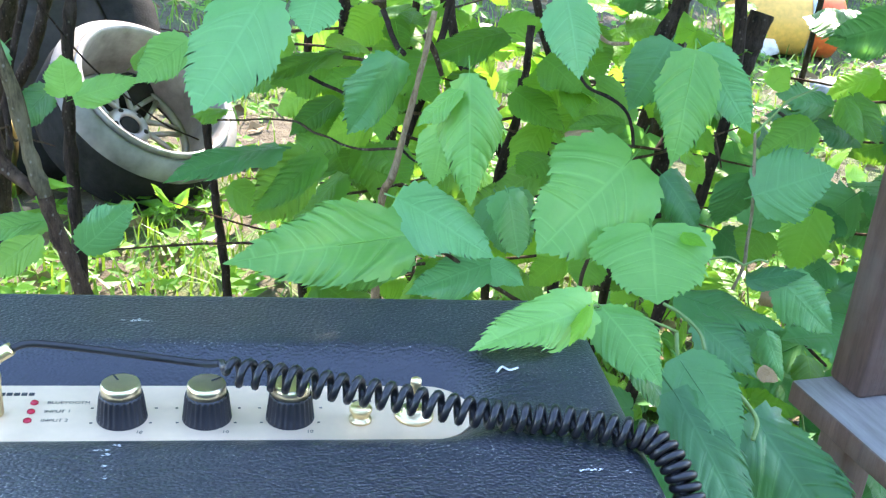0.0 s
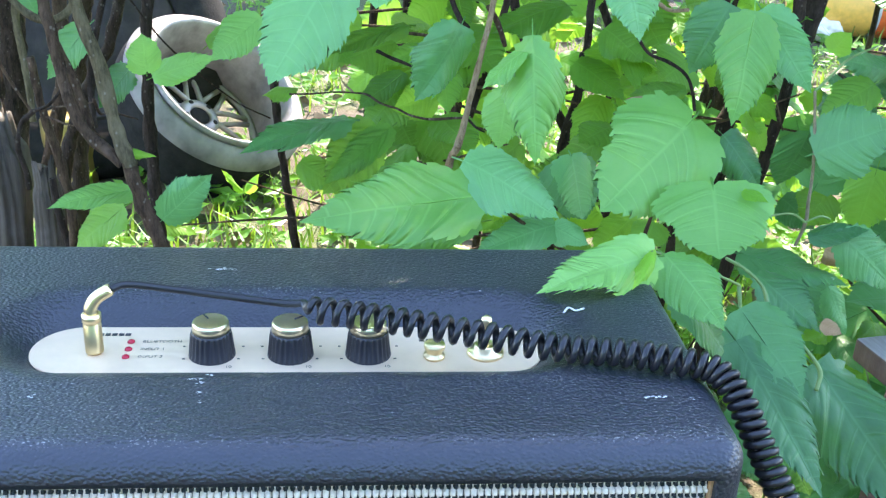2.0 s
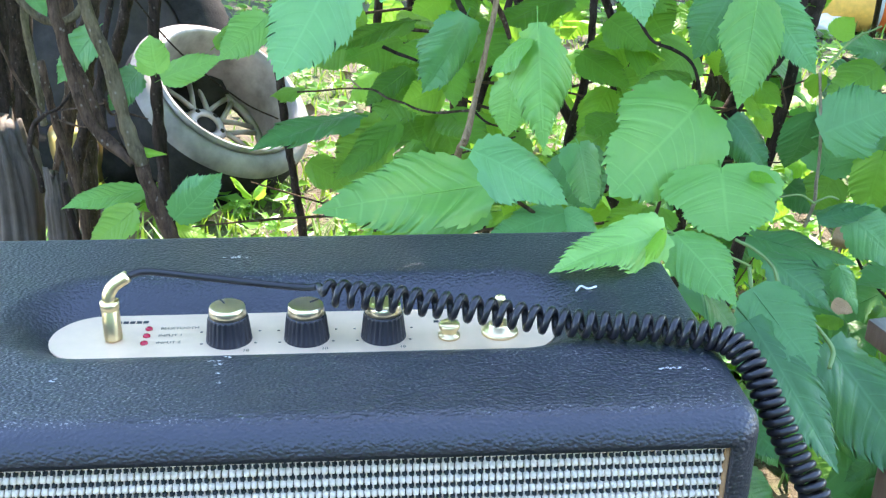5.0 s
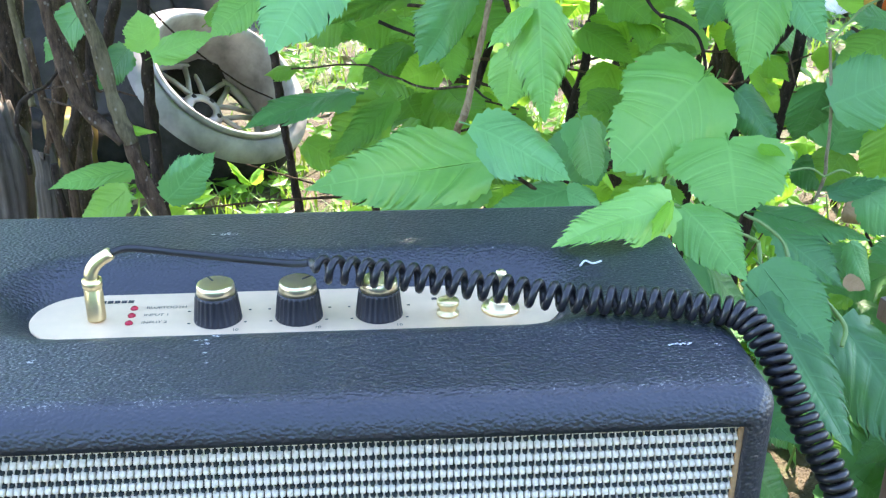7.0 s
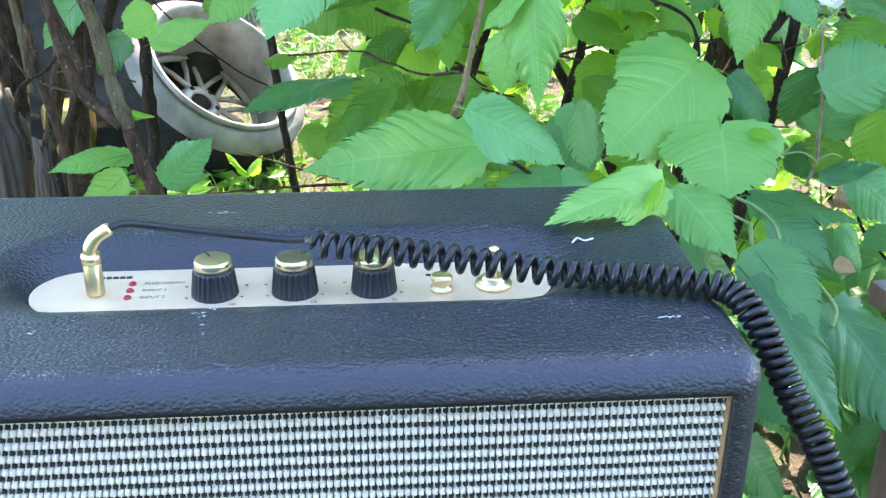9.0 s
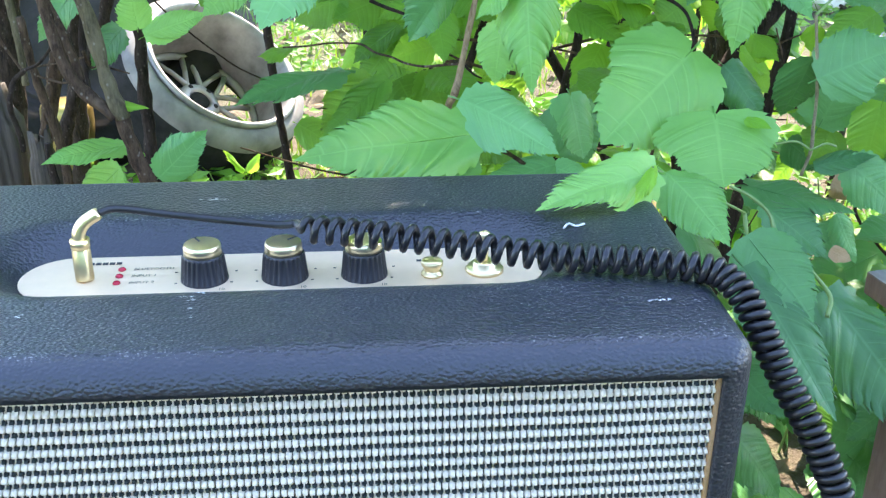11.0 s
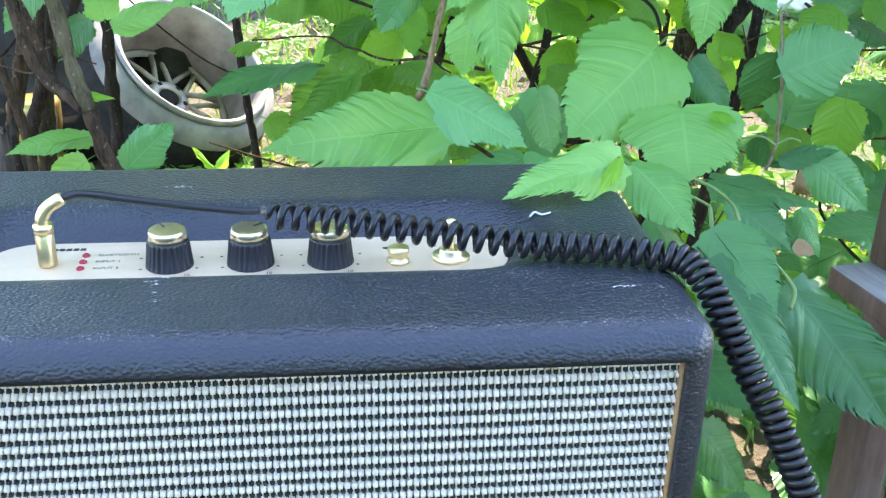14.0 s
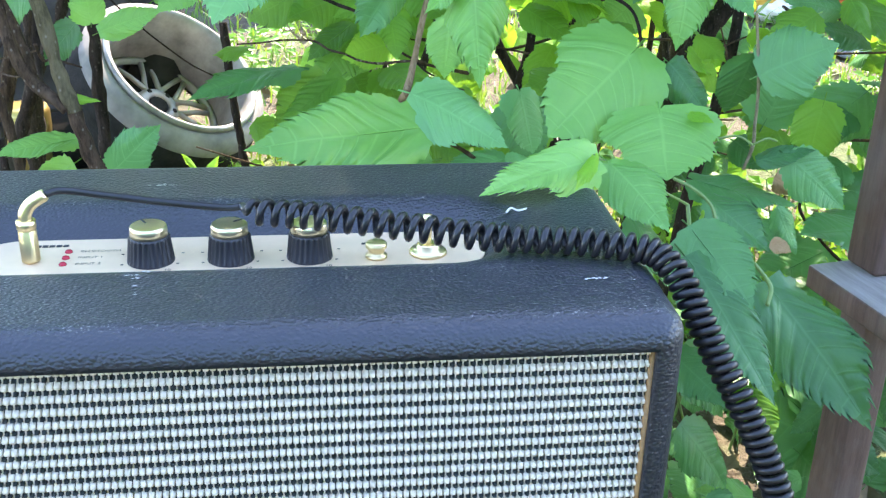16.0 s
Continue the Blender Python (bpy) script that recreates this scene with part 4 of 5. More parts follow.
stem(shrub, "stem", [(0.237, 0.620, 0.490), (0.236, 0.620, 0.431), (0.225, 0.610, 0.372), (0.217, 0.600, 0.295), (0.218, 0.600, 0.184)], 0.0035, 0.0045, BARK_DARK)
leaf(shrub, "yn", (-0.128, 1.150, 0.094), (-0.153, 1.150, 0.129), 0.012, 0)
leaf(shrub, "yn", (-0.124, 1.150, 0.093), (-0.106, 1.150, 0.123), 0.020, 0)
leaf(shrub, "bo", (0.069, 0.550, 0.395), (0.080, 0.530, 0.377), 0.040, 0)
leaf(shrub, "bn", (0.036, 0.550, 0.384), (0.008, 0.530, 0.376), 0.025, 0)
leaf(shrub, "yo", (0.141, 0.600, 0.402), (0.154, 0.600, 0.382), 0.021, 0)
leaf(shrub, "bo", (0.237, 0.500, 0.412), (0.206, 0.480, 0.407), 0.037, 0)
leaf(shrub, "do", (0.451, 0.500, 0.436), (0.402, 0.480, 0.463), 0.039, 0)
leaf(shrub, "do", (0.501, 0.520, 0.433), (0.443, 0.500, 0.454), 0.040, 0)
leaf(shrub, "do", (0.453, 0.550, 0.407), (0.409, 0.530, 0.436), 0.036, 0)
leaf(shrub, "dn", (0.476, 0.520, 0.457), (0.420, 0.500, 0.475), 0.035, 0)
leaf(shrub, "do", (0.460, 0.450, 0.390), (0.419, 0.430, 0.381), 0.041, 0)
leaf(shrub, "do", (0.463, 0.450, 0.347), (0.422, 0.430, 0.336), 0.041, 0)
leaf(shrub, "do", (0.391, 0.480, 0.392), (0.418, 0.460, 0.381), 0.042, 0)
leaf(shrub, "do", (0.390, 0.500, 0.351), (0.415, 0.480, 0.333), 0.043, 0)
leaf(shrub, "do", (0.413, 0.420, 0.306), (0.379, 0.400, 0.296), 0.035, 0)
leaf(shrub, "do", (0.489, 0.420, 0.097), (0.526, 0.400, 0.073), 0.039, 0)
stem(sapling, "stem", [(-0.374, 1.000, 0.428), (-0.383, 1.000, 0.321), (-0.395, 1.000, 0.206), (-0.410, 1.000, 0.083)], 0.016, 0.02, BARK_DARK)
stem(sapling, "stem", [(-0.319, 1.150, 0.401), (-0.342, 1.150, 0.282), (-0.355, 1.150, 0.120), (-0.364, 1.150, 0.016)], 0.012, 0.014, BARK_DARK)
stem(sapling, "stem", [(-0.221, 0.900, 0.444), (-0.245, 0.900, 0.370), (-0.278, 0.900, 0.306), (-0.309, 0.900, 0.212), (-0.334, 0.900, 0.050)], 0.006, 0.009, BARK_DARK)
stem(sapling, "stem", [(-0.241, 0.700, 0.479), (-0.246, 0.700, 0.385), (-0.270, 0.700, 0.285), (-0.286, 0.700, 0.150)], 0.0065, 0.008, BARK)
stem(sapling, "stem", [(-0.291, 0.650, 0.488), (-0.302, 0.650, 0.358), (-0.317, 0.650, 0.236), (-0.329, 0.650, 0.126)], 0.012, 0.014, BARK_DARK)
leaf(sapling, "yo", (-0.166, 0.700, 0.240), (-0.128, 0.700, 0.227), 0.024, 0)


def scatter_leaf(rng, size=(0.06, 0.10)):
    """A random hanging leaf's turn, length and width."""
    yaw, pitch = rng.uniform(-math.pi, math.pi), rng.uniform(-0.9, 0.25)
    ln = rng.uniform(*size)
    way = Vector((math.cos(yaw) * math.cos(pitch), math.sin(yaw) * math.cos(pitch) - 0.25, math.sin(pitch)))
    return way.normalized() * ln, ln * rng.uniform(0.6, 0.85), rng.uniform(-30, 30)


def thicket(name, label, xyz, count, key, seed, parts, slant=0.0, gap=0.45, size=(0.06, 0.10), lane=False):
    """A shrub behind: thin stems with leaves along them, leaving gaps."""
    rng = random.Random(seed)
    (x0, x1), (y0, y1), (z0, z1) = xyz
    plant = thing(name, (x0 + x1) / 2, (y0 + y1) / 2, 0, label, "shrub")
    o = plant.location
    made = 0
    verts_bm = bmesh.new() if not parts else None
    tries = 0
    while made < count and tries < count * 12:
        tries += 1
        p = Vector((rng.uniform(x0, x1), rng.uniform(y0, y1), rng.uniform(z0, z1)))
        p.y += slant * (p.z - z0)
        if noise.noise(p * 4.2 + Vector((seed, 0, 0))) < gap - 0.5:
            continue
        if lane and abs(p.x - 0.05 - 0.495 * (p.y + 0.29)) < 0.07 and p.y > 0.6 and p.z < 0.6:
            continue    # an opening between the shrubs
        way, wd, spin = scatter_leaf(rng, size)
        # some rear leaves take the bright colour painted for backlight
        kind = ("y" if key == "b" and rng.random() < 0.3 else key) + rng.choice("oorn")
        if parts:
            leaf(plant, kind, p, p + way, wd, spin)
        else:
            m = Matrix.Translation(-o) @ leaf_pose(p, p + way, wd, spin)
            b = [verts_bm.verts.new(m @ Vector(q)) for q in ((0, 0, 0), (0.2, 0.36, 0.0), (0.45, 0.48, -0.02), (0.75, 0.26, -0.06), (1, 0, -0.12), (0.75, -0.26, -0.06), (0.45, -0.48, -0.02), (0.2, -0.36, 0), (0.25, 0, -0.03), (0.6, 0, -0.08))]
            for q in ((0, 8, 2, 1), (8, 9, 3, 2), (9, 4, 3), (0, 7, 6, 8), (8, 6, 5, 9), (9, 5, 4)):
                verts_bm.faces.new([b[k] for k in q])
        made += 1
    if not parts:
        me = mesh_of("foliage", verts_bm, LEAVES[key + "o"][0].materials[0], False)
        part("foliage", me, None, plant)["kind"] = "stuff"
    return plant


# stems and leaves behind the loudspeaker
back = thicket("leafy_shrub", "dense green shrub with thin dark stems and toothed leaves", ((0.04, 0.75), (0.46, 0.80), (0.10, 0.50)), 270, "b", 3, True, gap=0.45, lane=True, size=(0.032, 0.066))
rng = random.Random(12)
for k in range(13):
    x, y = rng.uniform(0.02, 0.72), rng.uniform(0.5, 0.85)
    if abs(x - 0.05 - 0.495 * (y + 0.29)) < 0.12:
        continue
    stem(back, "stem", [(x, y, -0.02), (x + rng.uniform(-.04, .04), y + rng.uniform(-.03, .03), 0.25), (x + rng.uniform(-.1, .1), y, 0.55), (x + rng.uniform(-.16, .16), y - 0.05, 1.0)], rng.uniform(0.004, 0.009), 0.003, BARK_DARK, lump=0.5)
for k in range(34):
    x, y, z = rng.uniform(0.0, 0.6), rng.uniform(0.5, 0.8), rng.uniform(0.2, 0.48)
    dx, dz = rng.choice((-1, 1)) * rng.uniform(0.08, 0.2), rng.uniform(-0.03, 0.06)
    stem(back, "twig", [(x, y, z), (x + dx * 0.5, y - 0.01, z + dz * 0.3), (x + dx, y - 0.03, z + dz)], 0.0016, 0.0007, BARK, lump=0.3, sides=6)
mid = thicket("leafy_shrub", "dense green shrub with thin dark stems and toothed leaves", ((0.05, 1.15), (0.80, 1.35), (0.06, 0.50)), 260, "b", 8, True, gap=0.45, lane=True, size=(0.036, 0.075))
for k in range(10):
    x, y = rng.uniform(0.05, 1.1), rng.uniform(0.9, 1.4)
    if abs(x - 0.05 - 0.495 * (y + 0.29)) < 0.14:
        continue
    stem(mid, "stem", [(x, y, -0.02), (x + rng.uniform(-.04, .04), y, 0.25), (x + rng.uniform(-.1, .1), y, 0.6), (x + rng.uniform(-.16, .16), y, 1.1)], rng.uniform(0.004, 0.010), 0.003, BARK_DARK, lump=0.5)
# leaves on the right take the copy darkened for shade
right = thicket("leafy_shrub", "green shrub beside a wooden post, shade put into its leaf colour", ((0.42, 0.95), (0.36, 0.95), (0.02, 0.50)), 135, "d", 15, True, gap=0.50, lane=True)
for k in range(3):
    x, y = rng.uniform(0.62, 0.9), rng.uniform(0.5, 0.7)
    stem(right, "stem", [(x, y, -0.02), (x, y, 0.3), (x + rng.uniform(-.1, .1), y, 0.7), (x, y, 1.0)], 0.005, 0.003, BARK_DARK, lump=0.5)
# also in the leaf colour that has shade put into it
low = thicket("undergrowth", "low green undergrowth beside the bench, leaf colour darkened for shade", ((0.20, 0.66), (0.30, 0.80), (0.02, 0.27)), 120, "d", 29, True, gap=0.35, size=(0.03, 0.06))
for k in range(14):
    x, y = rng.uniform(0.22, 0.6), rng.uniform(0.32, 0.7)
    stem(low, "twig", [(x, y, -0.01), (x + rng.uniform(-.03, .03), y, 0.1), (x + rng.uniform(-.08, .08), y - 0.02, rng.uniform(0.15, 0.28))], 0.0018, 0.0008, rng.choice((BARK, TWIG_GREEN)), sides=6)
# unseen leaf mass above the shrubs, added to give shade and darken reflections
tops = thicket("shrub_top_fill", "unseen leaf mass added above the shrubs to give shade and darken reflections", ((-0.75, 1.4), (0.55, 1.45), (0.56, 1.15)), 1100, "b", 33, False, gap=0.25)
for k in range(4):
    x, y = 0.2 + 0.3 * k, 1.05 + 0.1 * (k % 3)
    stem(tops, "stem", [(x, y, -0.02), (x + 0.02, y, 0.5), (x - 0.03, y - 0.03, 1.05)], 0.005, 0.003, BARK_DARK, lump=0.5)
# unseen crown slanted along the sunlight, added to shade the loudspeaker; trunk invented
crown = thicket("sun_blocking_crown", "unseen leafy crown added to keep the sun off the loudspeaker and front leaves", ((-0.38, 1.2), (0.27, 0.95), (0.82, 1.5)), 3600, "b", 21, False, slant=0.93, gap=0.0, size=(0.08, 0.13))
stem(crown, "trunk", [(0.55, 1.1, -0.02), (0.54, 1.09, 0.5), (0.5, 1.0, 1.0), (0.4, 0.9, 1.6)], 0.018, 0.008, BARK_DARK)
stem(crown, "limb", [(0.52, 1.05, 0.85), (0.2, 0.9, 1.1), (-0.35, 0.8, 1.3)], 0.008, 0.003, BARK_DARK)
stem(crown, "limb", [(0.52, 1.03, 0.9), (0.8, 0.8, 1.2), (1.1, 0.7, 1.4)], 0.008, 0.003, BARK_DARK)
# plain unseen hedges, added on the far and the near side to darken reflections
thicket("unseen_hedge", "tall dense unseen hedge added on the far side to darken reflections", ((-6.0, 8.0), (5.4, 6.0), (0.05, 3.3)), 7000, "d", 57, False, gap=0.0, size=(0.22, 0.36))
thicket("unseen_hedge", "unseen dark hedge added on the near side to darken reflections", ((-5.0, 5.0), (-4.4, -3.8), (0.05, 1.7)), 5200, "d", 41, False, gap=0.0, size=(0.22, 0.36))


# ---- wheel lying by the shrub ----
def build_wheel():
    wh = thing("car_wheel", *WHEEL_AT, "small alloy car wheel with dusty tyre leaning on the ground", "wheel")
    wh.rotation_euler = Vector(WHEEL_AXIS).to_track_quat("Z", "Y").to_euler()
    wh.scale = (1.02, 1.02, 1.02)
    R = 0.156

    def ring(name, prof, material, label=""):
        bm = lathe(prof, 72)
        bmesh.ops.delete(bm, geom=[f for f in bm.faces if len(f.verts) > 4], context="FACES")
        return part(name, bm, material, wh, label)

    lip = 0.128
    ring("tyre", [(lip - 0.004, -0.128), (R - 0.012, -0.122), (R - 0.001, -0.10), (R + 0.003, -0.05), (R, -0.030)], TYRE, "worn black tyre")
    ring("sidewall", [(R, -0.030), (R + 0.001, -0.022), (R - 0.003, -0.012), (R - 0.012, -0.003), (R - 0.019, -0.001), (lip + 0.004, 0.000), (lip, -0.004)], WALL, "dusty grey tyre sidewall")
    ring("rim", [(lip - 0.001, -0.006), (lip + 0.003, 0.002), (lip + 0.002, 0.007), (lip - 0.002, 0.009), (lip - 0.007, 0.005), (lip - 0.010, -0.006), (lip - 0.014, -0.030), (lip - 0.019, -0.112), (lip - 0.013, -0.116)], ALLOY, "pale alloy rim with a polished lip")
    ring("spoke_ring", [(lip - 0.019, -0.1080), (lip - 0.017, -0.0940), (lip - 0.026, -0.0920), (lip - 0.028, -0.1020)], ALLOY_DULL)
    part("hub", lathe([(0.036, -0.1080), (0.036, -0.0900), (0.031, -0.0840), (0.021, -0.0820), (0.018, -0.0860), (0.017, -0.0980)], 40), ALLOY, wh, "pale hub with bolt holes")
    # solid dark discs stand in for the shade inside centre and bolt holes
    part("centre_bore", lathe([(0.0165, -0.0975), (0.0165, -0.0860), (0.012, -0.0865)], 24), TYRE, wh, "dark disc painted in for the shaded centre hole")
    for k in range(5):
        a = 2 * math.pi * k / 5 + 0.3
        b = part("bolt_hole_disc", lathe([(0.0045, -0.0870), (0.0045, -0.0825), (0.003, -0.0822)], 12), TYRE, wh)
        b.location = (0.0265 * math.cos(a), 0.0265 * math.sin(a), 0)
    # paired spokes that cross into a lattice
    for k in range(9):
        a = 2 * math.pi * k / 9
        for side in (-1, 1):
            p = Vector((0.033 * math.cos(a - side * 0.10), 0.033 * math.sin(a - side * 0.10), -0.0940))
            q = Vector((0.106 * math.cos(a + side * 0.30), 0.106 * math.sin(a + side * 0.30), -0.1000))
            bm = bmesh.new()
            tube(bm, [p, p.lerp(q, 0.5) + Vector((0, 0, 0.004)), q], [0.0052, 0.0042, 0.0050], 8)
            part("spoke", bm, ALLOY, wh)


WHEEL_AT, WHEEL_AXIS = (-0.180, 1.42, 0.180), (0.517, -0.368, 0.768)
build_wheel()


# ---- wooden post, rail and leg ----
def build_bench():
    b = thing("wooden_bench", 0.375, 0.308, 0, "worn brown wooden bench frame with a grey-topped rail", "bench")
    b.rotation_euler.z = radians(11)
    part("post", block(0.044, 0.032, 0.9, 0.003, (0.052, -0.016, 0.325 + 0.45)), PAINTED_WOOD, b, "reddish brown upright post")
    rail = part("rail", block(0.10, 0.55, 0.017, 0.002, (0.05, -0.275, 0.3165)), PAINTED_WOOD, b, "brown flat board with a paler grey top")
    # faces that point up take the grey wood, the others stay brown
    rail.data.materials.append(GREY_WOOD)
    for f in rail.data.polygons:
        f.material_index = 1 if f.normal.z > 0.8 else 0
    part("leg", block(0.027, 0.030, 0.311, 0.003, (0.045, -0.018, 0.1525)), PAINTED_WOOD, b, "brown wooden leg")


build_bench()


# ---- old stump and bare stems on the other side ----
def build_stump(x, y, top, radius, seed, label):
    """A broken, furrowed trunk with a splintered top."""
    st = thing("tree_stump", x, y, 0, label, "stump")
    bm = bmesh.new()
    rings, sides, levels = [], 72, 40
    for j in range(levels):
        f = j / (levels - 1)
        ring = []
        for k in range(sides):
            w = 2 * math.pi * k / sides
            c, d = math.cos(w), math.sin(w)
            z = -0.03 + (top + 0.03) * f
            twist = 0.5 * noise.noise(Vector((z * 6, seed, 0)))
            furrow = noise.noise(Vector((math.cos(w + twist) * 5.5, math.sin(w + twist) * 5.5, z * 2.2 + seed)))
            knot = noise.noise(Vector((c * 1.6, d * 1.6, z * 9 + seed * 2)))
            r = radius * (1.25 - 0.3 * f) * (1 + 0.20 * furrow + 0.22 * knot) * (1 if f < 0.93 else 0.75)
            splinter = f ** 6 * (0.018 * noise.noise(Vector((c * 2.6, d * 2.6, seed))) + 0.006 * noise.noise(Vector((c * 9, d * 9, seed))))
            ring.append(bm.verts.new((r * c + 0.02 * f * noise.noise(Vector((z * 8, seed, 4))), r * d, z + splinter)))
        rings.append(ring)
    for r0, r1 in zip(rings, rings[1:]):
        for k in range(sides):
            bm.faces.new((r0[k], r0[(k + 1) % sides], r1[(k + 1) % sides], r1[k]))
    bm.faces.new(rings[-1])
    part("trunk", bm, DEADWOOD, st)


build_stump(-0.289, 0.62, 0.375, 0.020, 3.0, "grey weathered broken tree stump with a knotted top")
build_stump(-0.246, 0.60, 0.335, 0.013, 8.0, "thin split grey stump of bare wood")


def build_shadow_fill_tyre():
    # invented tyre with a dark rim, standing in for a dark shadow behind the stems
    ty = thing("shadow_fill_tyre", -0.45, 1.60, 0.19, "black tyre added to fill a dark shadow behind the stems", "tyre")
    ty.rotation_euler = Vector((0.25, -0.7, 0.6)).to_track_quat("Z", "Y").to_euler()
    bm = lathe([(0.17, -0.07), (0.20, -0.085), (0.235, -0.08), (0.255, -0.06), (0.262, 0.0), (0.255, 0.06), (0.235, 0.08), (0.20, 0.085), (0.17, 0.07), (0.165, 0.0), (0.17, -0.07)], 64)
    bmesh.ops.delete(bm, geom=[f for f in bm.faces if len(f.verts) > 4], context="FACES")
    part("casing", bm, TYRE, ty)
    part("fill_rim", lathe([(0.172, -0.05), (0.174, 0.05), (0.16, 0.06), (0.15, 0.03), (0.09, 0.025), (0.07, 0.04), (0.03, 0.04)], 48), plain("dark_fill", (0.035, 0.026, 0.022), 0.7, 0.2, 0.5, 24, 0.4, 0.002), ty, "dark rim closing the added tyre")


build_shadow_fill_tyre()


# ---- litter, weeds and grass ----
def build_grass():
    rng = random.Random(5)
    verts, faces = [], []

    def blade(x, y, h, w, lean, yaw):
        b = len(verts)
        dx, dy = math.cos(yaw), math.sin(yaw)
        z0 = ground_height(x, y)
        for t, ww in ((0, 1), (0.55, 0.8), (1, 0.05)):
            ox = lean * t * t
            for s in (-1, 1):
                verts.append((x + dx * ox - dy * s * w * ww / 2, y + dy * ox + dx * s * w * ww / 2, z0 + h * t * (1 - 0.25 * t * lean / max(h, .01))))
        faces.append((b, b + 1, b + 3, b + 2))
        faces.append((b + 2, b + 3, b + 5, b + 4))

    for k in range(16000):
        y = 0.75 + 4.6 * rng.random() ** 1.3
        x = rng.uniform(-0.32, 0.52) * (y + 0.8) + 0.12 * y
        if noise.noise(Vector((x * 2.6, y * 2.6, 7))) < -0.02 and rng.random() < 0.75:
            continue
        h = rng.uniform(0.02, 0.075)
        blade(x, y, h, rng.uniform(0.0025, 0.006), h * rng.uniform(0.2, 1.1), rng.uniform(0, 6.28))
    me = bpy.data.meshes.new("grass")
    me.from_pydata(verts, [], faces)
    me.materials.append(GRASS)
    tagged(new("grass", me), "short sunlit grass growing in the soil", "grass", kind="stuff")
    # small weeds
    bm = bmesh.new()
    for k in range(2200):
        y = 0.8 + 2.6 * rng.random()
        x = rng.uniform(-0.32, 0.5) * (y + 0.8) + 0.12 * y
        if noise.noise(Vector((x * 3.1, y * 3.1, 2))) < -0.05:
            continue
        z = ground_height(x, y)
        for q in range(rng.randint(3, 6)):
            a = rng.uniform(0, 6.28)
            ln = rng.uniform(0.015, 0.04)
            base = Vector((x, y, z + rng.uniform(0.004, 0.04)))
            m = leaf_pose(base, base + Vector((math.cos(a) * ln, math.sin(a) * ln, ln * rng.uniform(-.2, .5))), ln * 0.5)
            v = [bm.verts.new(m @ Vector(p)) for p in ((0, 0, 0), (0.4, 0.5, 0), (1, 0, -0.1), (0.4, -0.5, 0), (0.45, 0, -0.06))]
            for f in ((0, 4, 1), (4, 2, 1), (0, 3, 4), (4, 3, 2)):
                bm.faces.new([v[i] for i in f])
    tagged(part("weeds", bm, LEAF_BACK, None, smooth=False), "low green weeds on the ground", "weeds", kind="stuff")
    # dry leaves
    bm = bmesh.new()
    for k in range(900):
        y = 0.45 + 2.8 * rng.random()
        x = rng.uniform(-0.34, 0.52) * (y + 0.8) + 0.12 * y
        a, ln = rng.uniform(0, 6.28), rng.uniform(0.015, 0.05)
        base = Vector((x, y, ground_height(x, y) + rng.uniform(0.003, 0.012)))
        m = leaf_pose(base, base + Vector((math.cos(a) * ln, math.sin(a) * ln, rng.uniform(-.1, .4) * ln)), ln * 0.6, rng.uniform(-40, 40))
        v = [bm.verts.new(m @ Vector(p)) for p in ((0, 0, 0), (0.4, 0.5, 0.1), (1, 0, -0.1), (0.4, -0.5, 0.1), (0.45, 0, -0.06))]
        for f in ((0, 4, 1), (4, 2, 1), (0, 3, 4), (4, 3, 2)):
            bm.faces.new([v[i] for i in f])
    tagged(part("leaf_litter", bm, plain("dry_leaf", (0.21, 0.145, 0.08), 0.85, 0, 0.5, 30, 0.2), None, smooth=False), "dry brown leaves scattered over the soil", "leaf litter", kind="stuff")


build_grass()


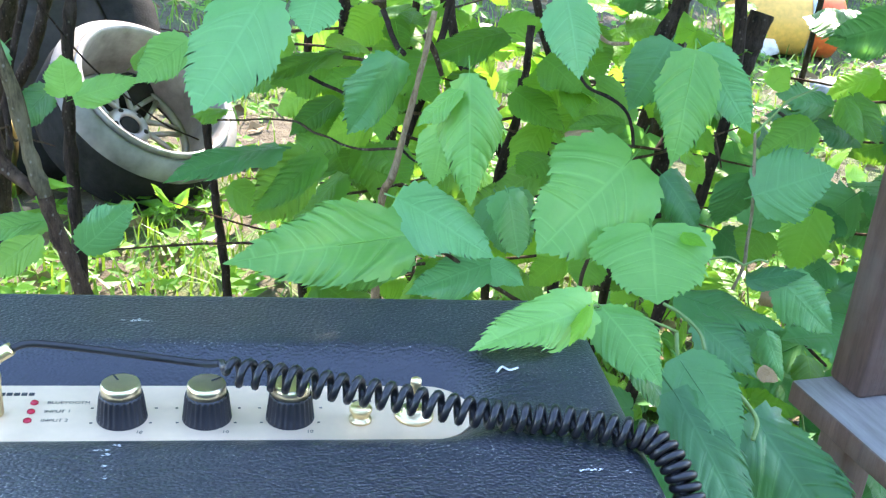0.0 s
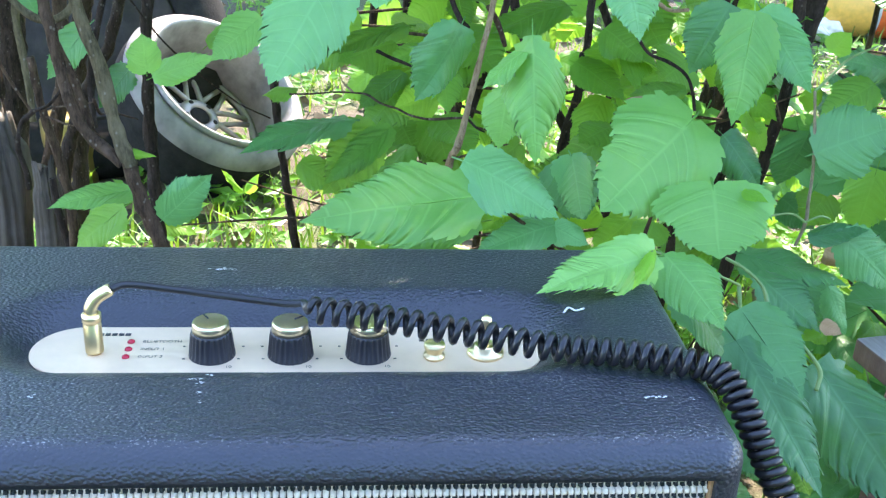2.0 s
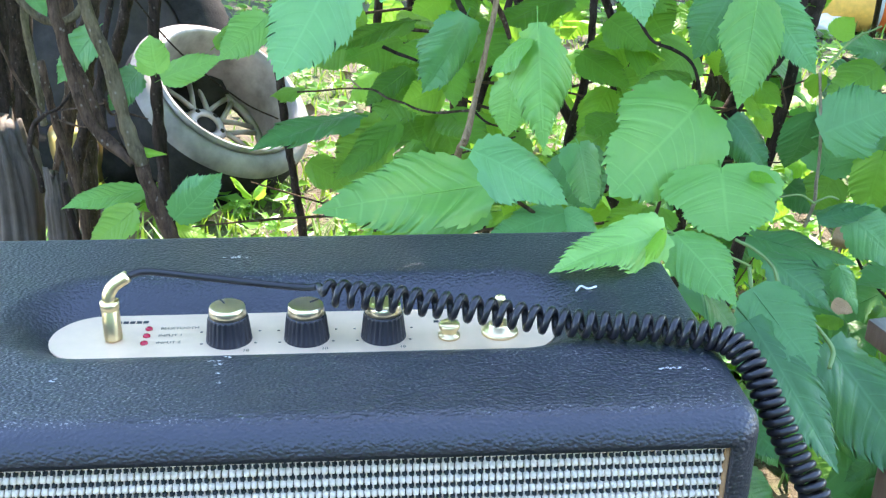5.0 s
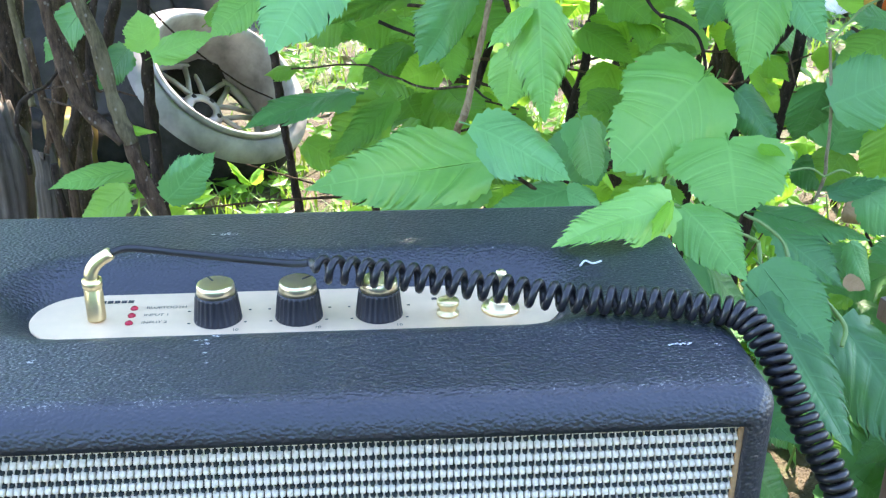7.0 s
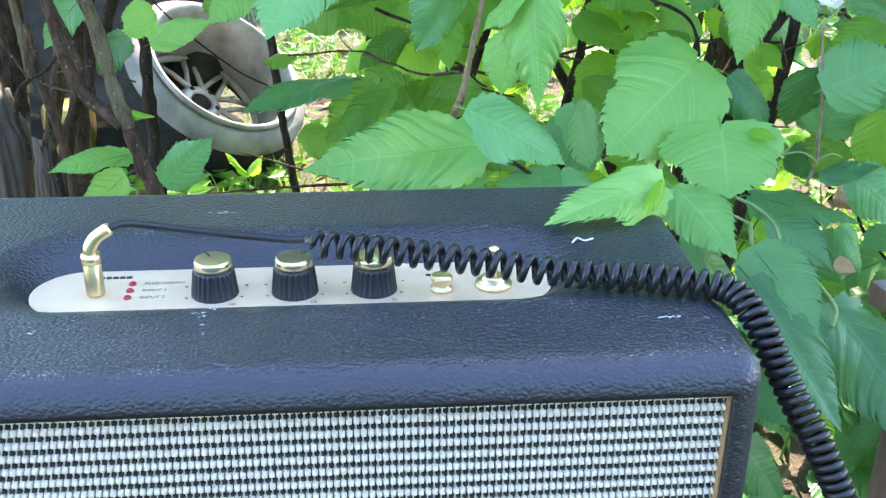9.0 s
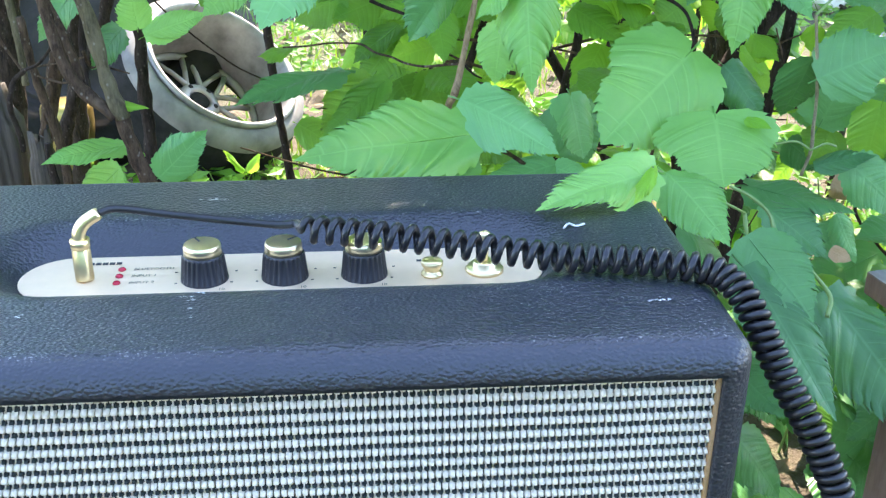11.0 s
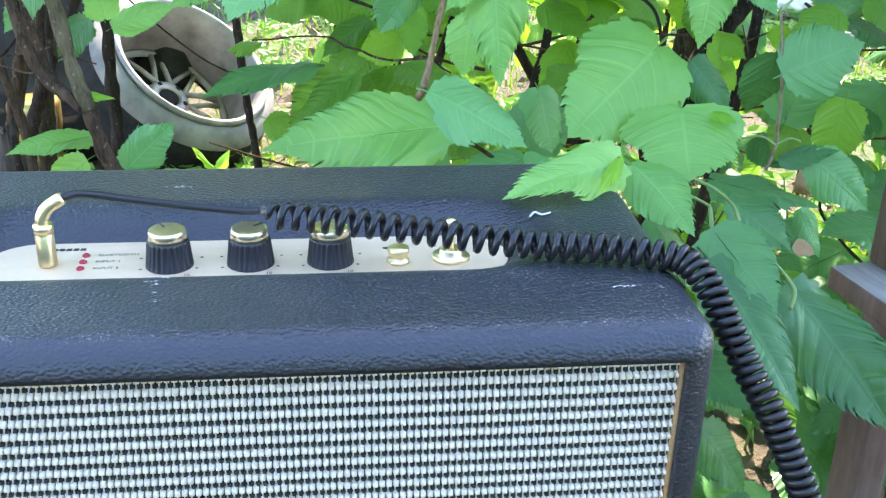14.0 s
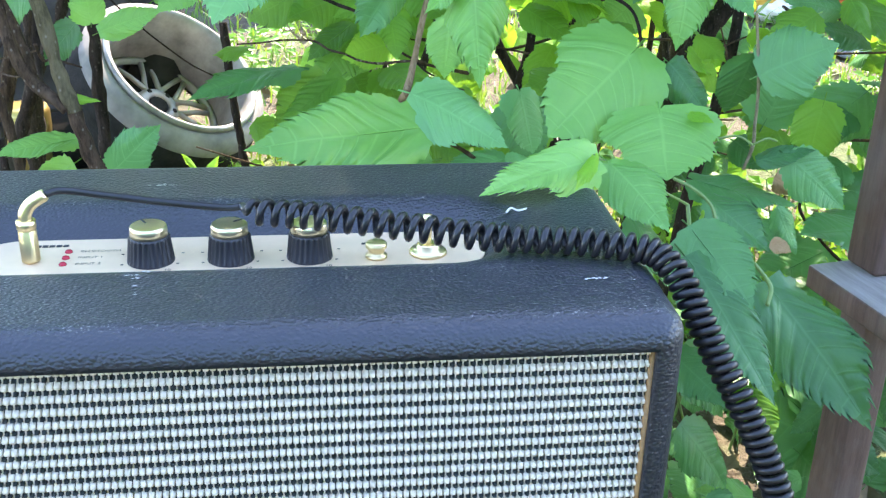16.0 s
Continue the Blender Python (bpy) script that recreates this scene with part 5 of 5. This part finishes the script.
# ---- things farther off ----
def build_far_things():
    can = thing("plastic_barrel", 1.465, 2.68, 0.095, "yellow and orange plastic barrel lying on the ground", "barrel")
    can.scale = (1.08, 1.08, 1.08)
    can.rotation_euler = (0, radians(90), radians(-8))
    part("body", lathe([(0.06, -0.16), (0.085, -0.15), (0.09, -0.12), (0.09, 0.03), (0.088, 0.04)], 40), plain("yellow_plastic", (0.75, 0.42, 0.09), 0.45), can, "yellow plastic body")
    part("end_cap", lathe([(0.088, 0.048), (0.09, 0.055), (0.09, 0.12), (0.07, 0.135), (0.02, 0.137)], 40), plain("orange_plastic", (0.72, 0.14, 0.03), 0.45), can, "orange end")
    part("band", lathe([(0.0915, 0.038), (0.0925, 0.04), (0.0925, 0.050), (0.0915, 0.052)], 40), plain("grey_band", (0.4, 0.42, 0.43), 0.4), can, "grey band")
    tub = thing("plastic_tub", 1.478, 2.215, 0, "small blue plastic tub on the ground", "tub")
    tub.scale = (0.55, 0.55, 0.7)
    part("tub", lathe([(0.055, 0), (0.06, 0.01), (0.068, 0.07), (0.071, 0.072), (0.071, 0.078), (0.064, 0.076), (0.056, 0.02)], 32), plain("blue_plastic", (0.03, 0.08, 0.42), 0.4), tub)
    g = thing("gold_canister", -0.436, 1.41, 0, "tarnished gold metal canister standing on the soil", "canister")
    part("body", lathe([(0.038, 0), (0.042, 0.005), (0.042, 0.115), (0.038, 0.124), (0.02, 0.127)], 40), plain("tarnished_gold", (0.55, 0.40, 0.14), 0.32, 0.8, 0.25, 20, 0.2), g)
    sack = thing("paper_sack", 1.36, 2.62, 0, "crumpled white sack lying by the barrel", "sack")
    bm = bmesh.new()
    bmesh.ops.create_icosphere(bm, subdivisions=4, radius=1)
    for v in bm.verts:
        c = v.co.copy()
        k = 1 + 0.25 * noise.noise(c * 2.1) + 0.10 * noise.noise(c * 6)
        v.co = Vector((c.x * 0.062 * k, c.y * 0.05 * k, max(0.0, 0.028 + c.z * 0.036 * k)))
    part("sack", bm, plain("white_sack", (0.72, 0.68, 0.62), 0.7, 0, 0.15, 40, 0.4, 0.002), sack)
    rag = thing("grey_rag", 1.40, 2.20, 0, "crumpled pale grey rag on the soil", "rag")
    bm = bmesh.new()
    bmesh.ops.create_icosphere(bm, subdivisions=4, radius=1)
    for v in bm.verts:
        c = v.co.copy()
        k = 1 + 0.3 * noise.noise(c * 2.4 + Vector((5, 0, 0))) + 0.12 * noise.noise(c * 7)
        v.co = Vector((c.x * 0.075 * k, c.y * 0.05 * k, max(0.0, 0.02 + c.z * 0.03 * k)))
    part("rag", bm, plain("grey_cloth", (0.30, 0.31, 0.34), 0.9, 0, 0.3, 50, 0.4, 0.002), rag)


build_far_things()
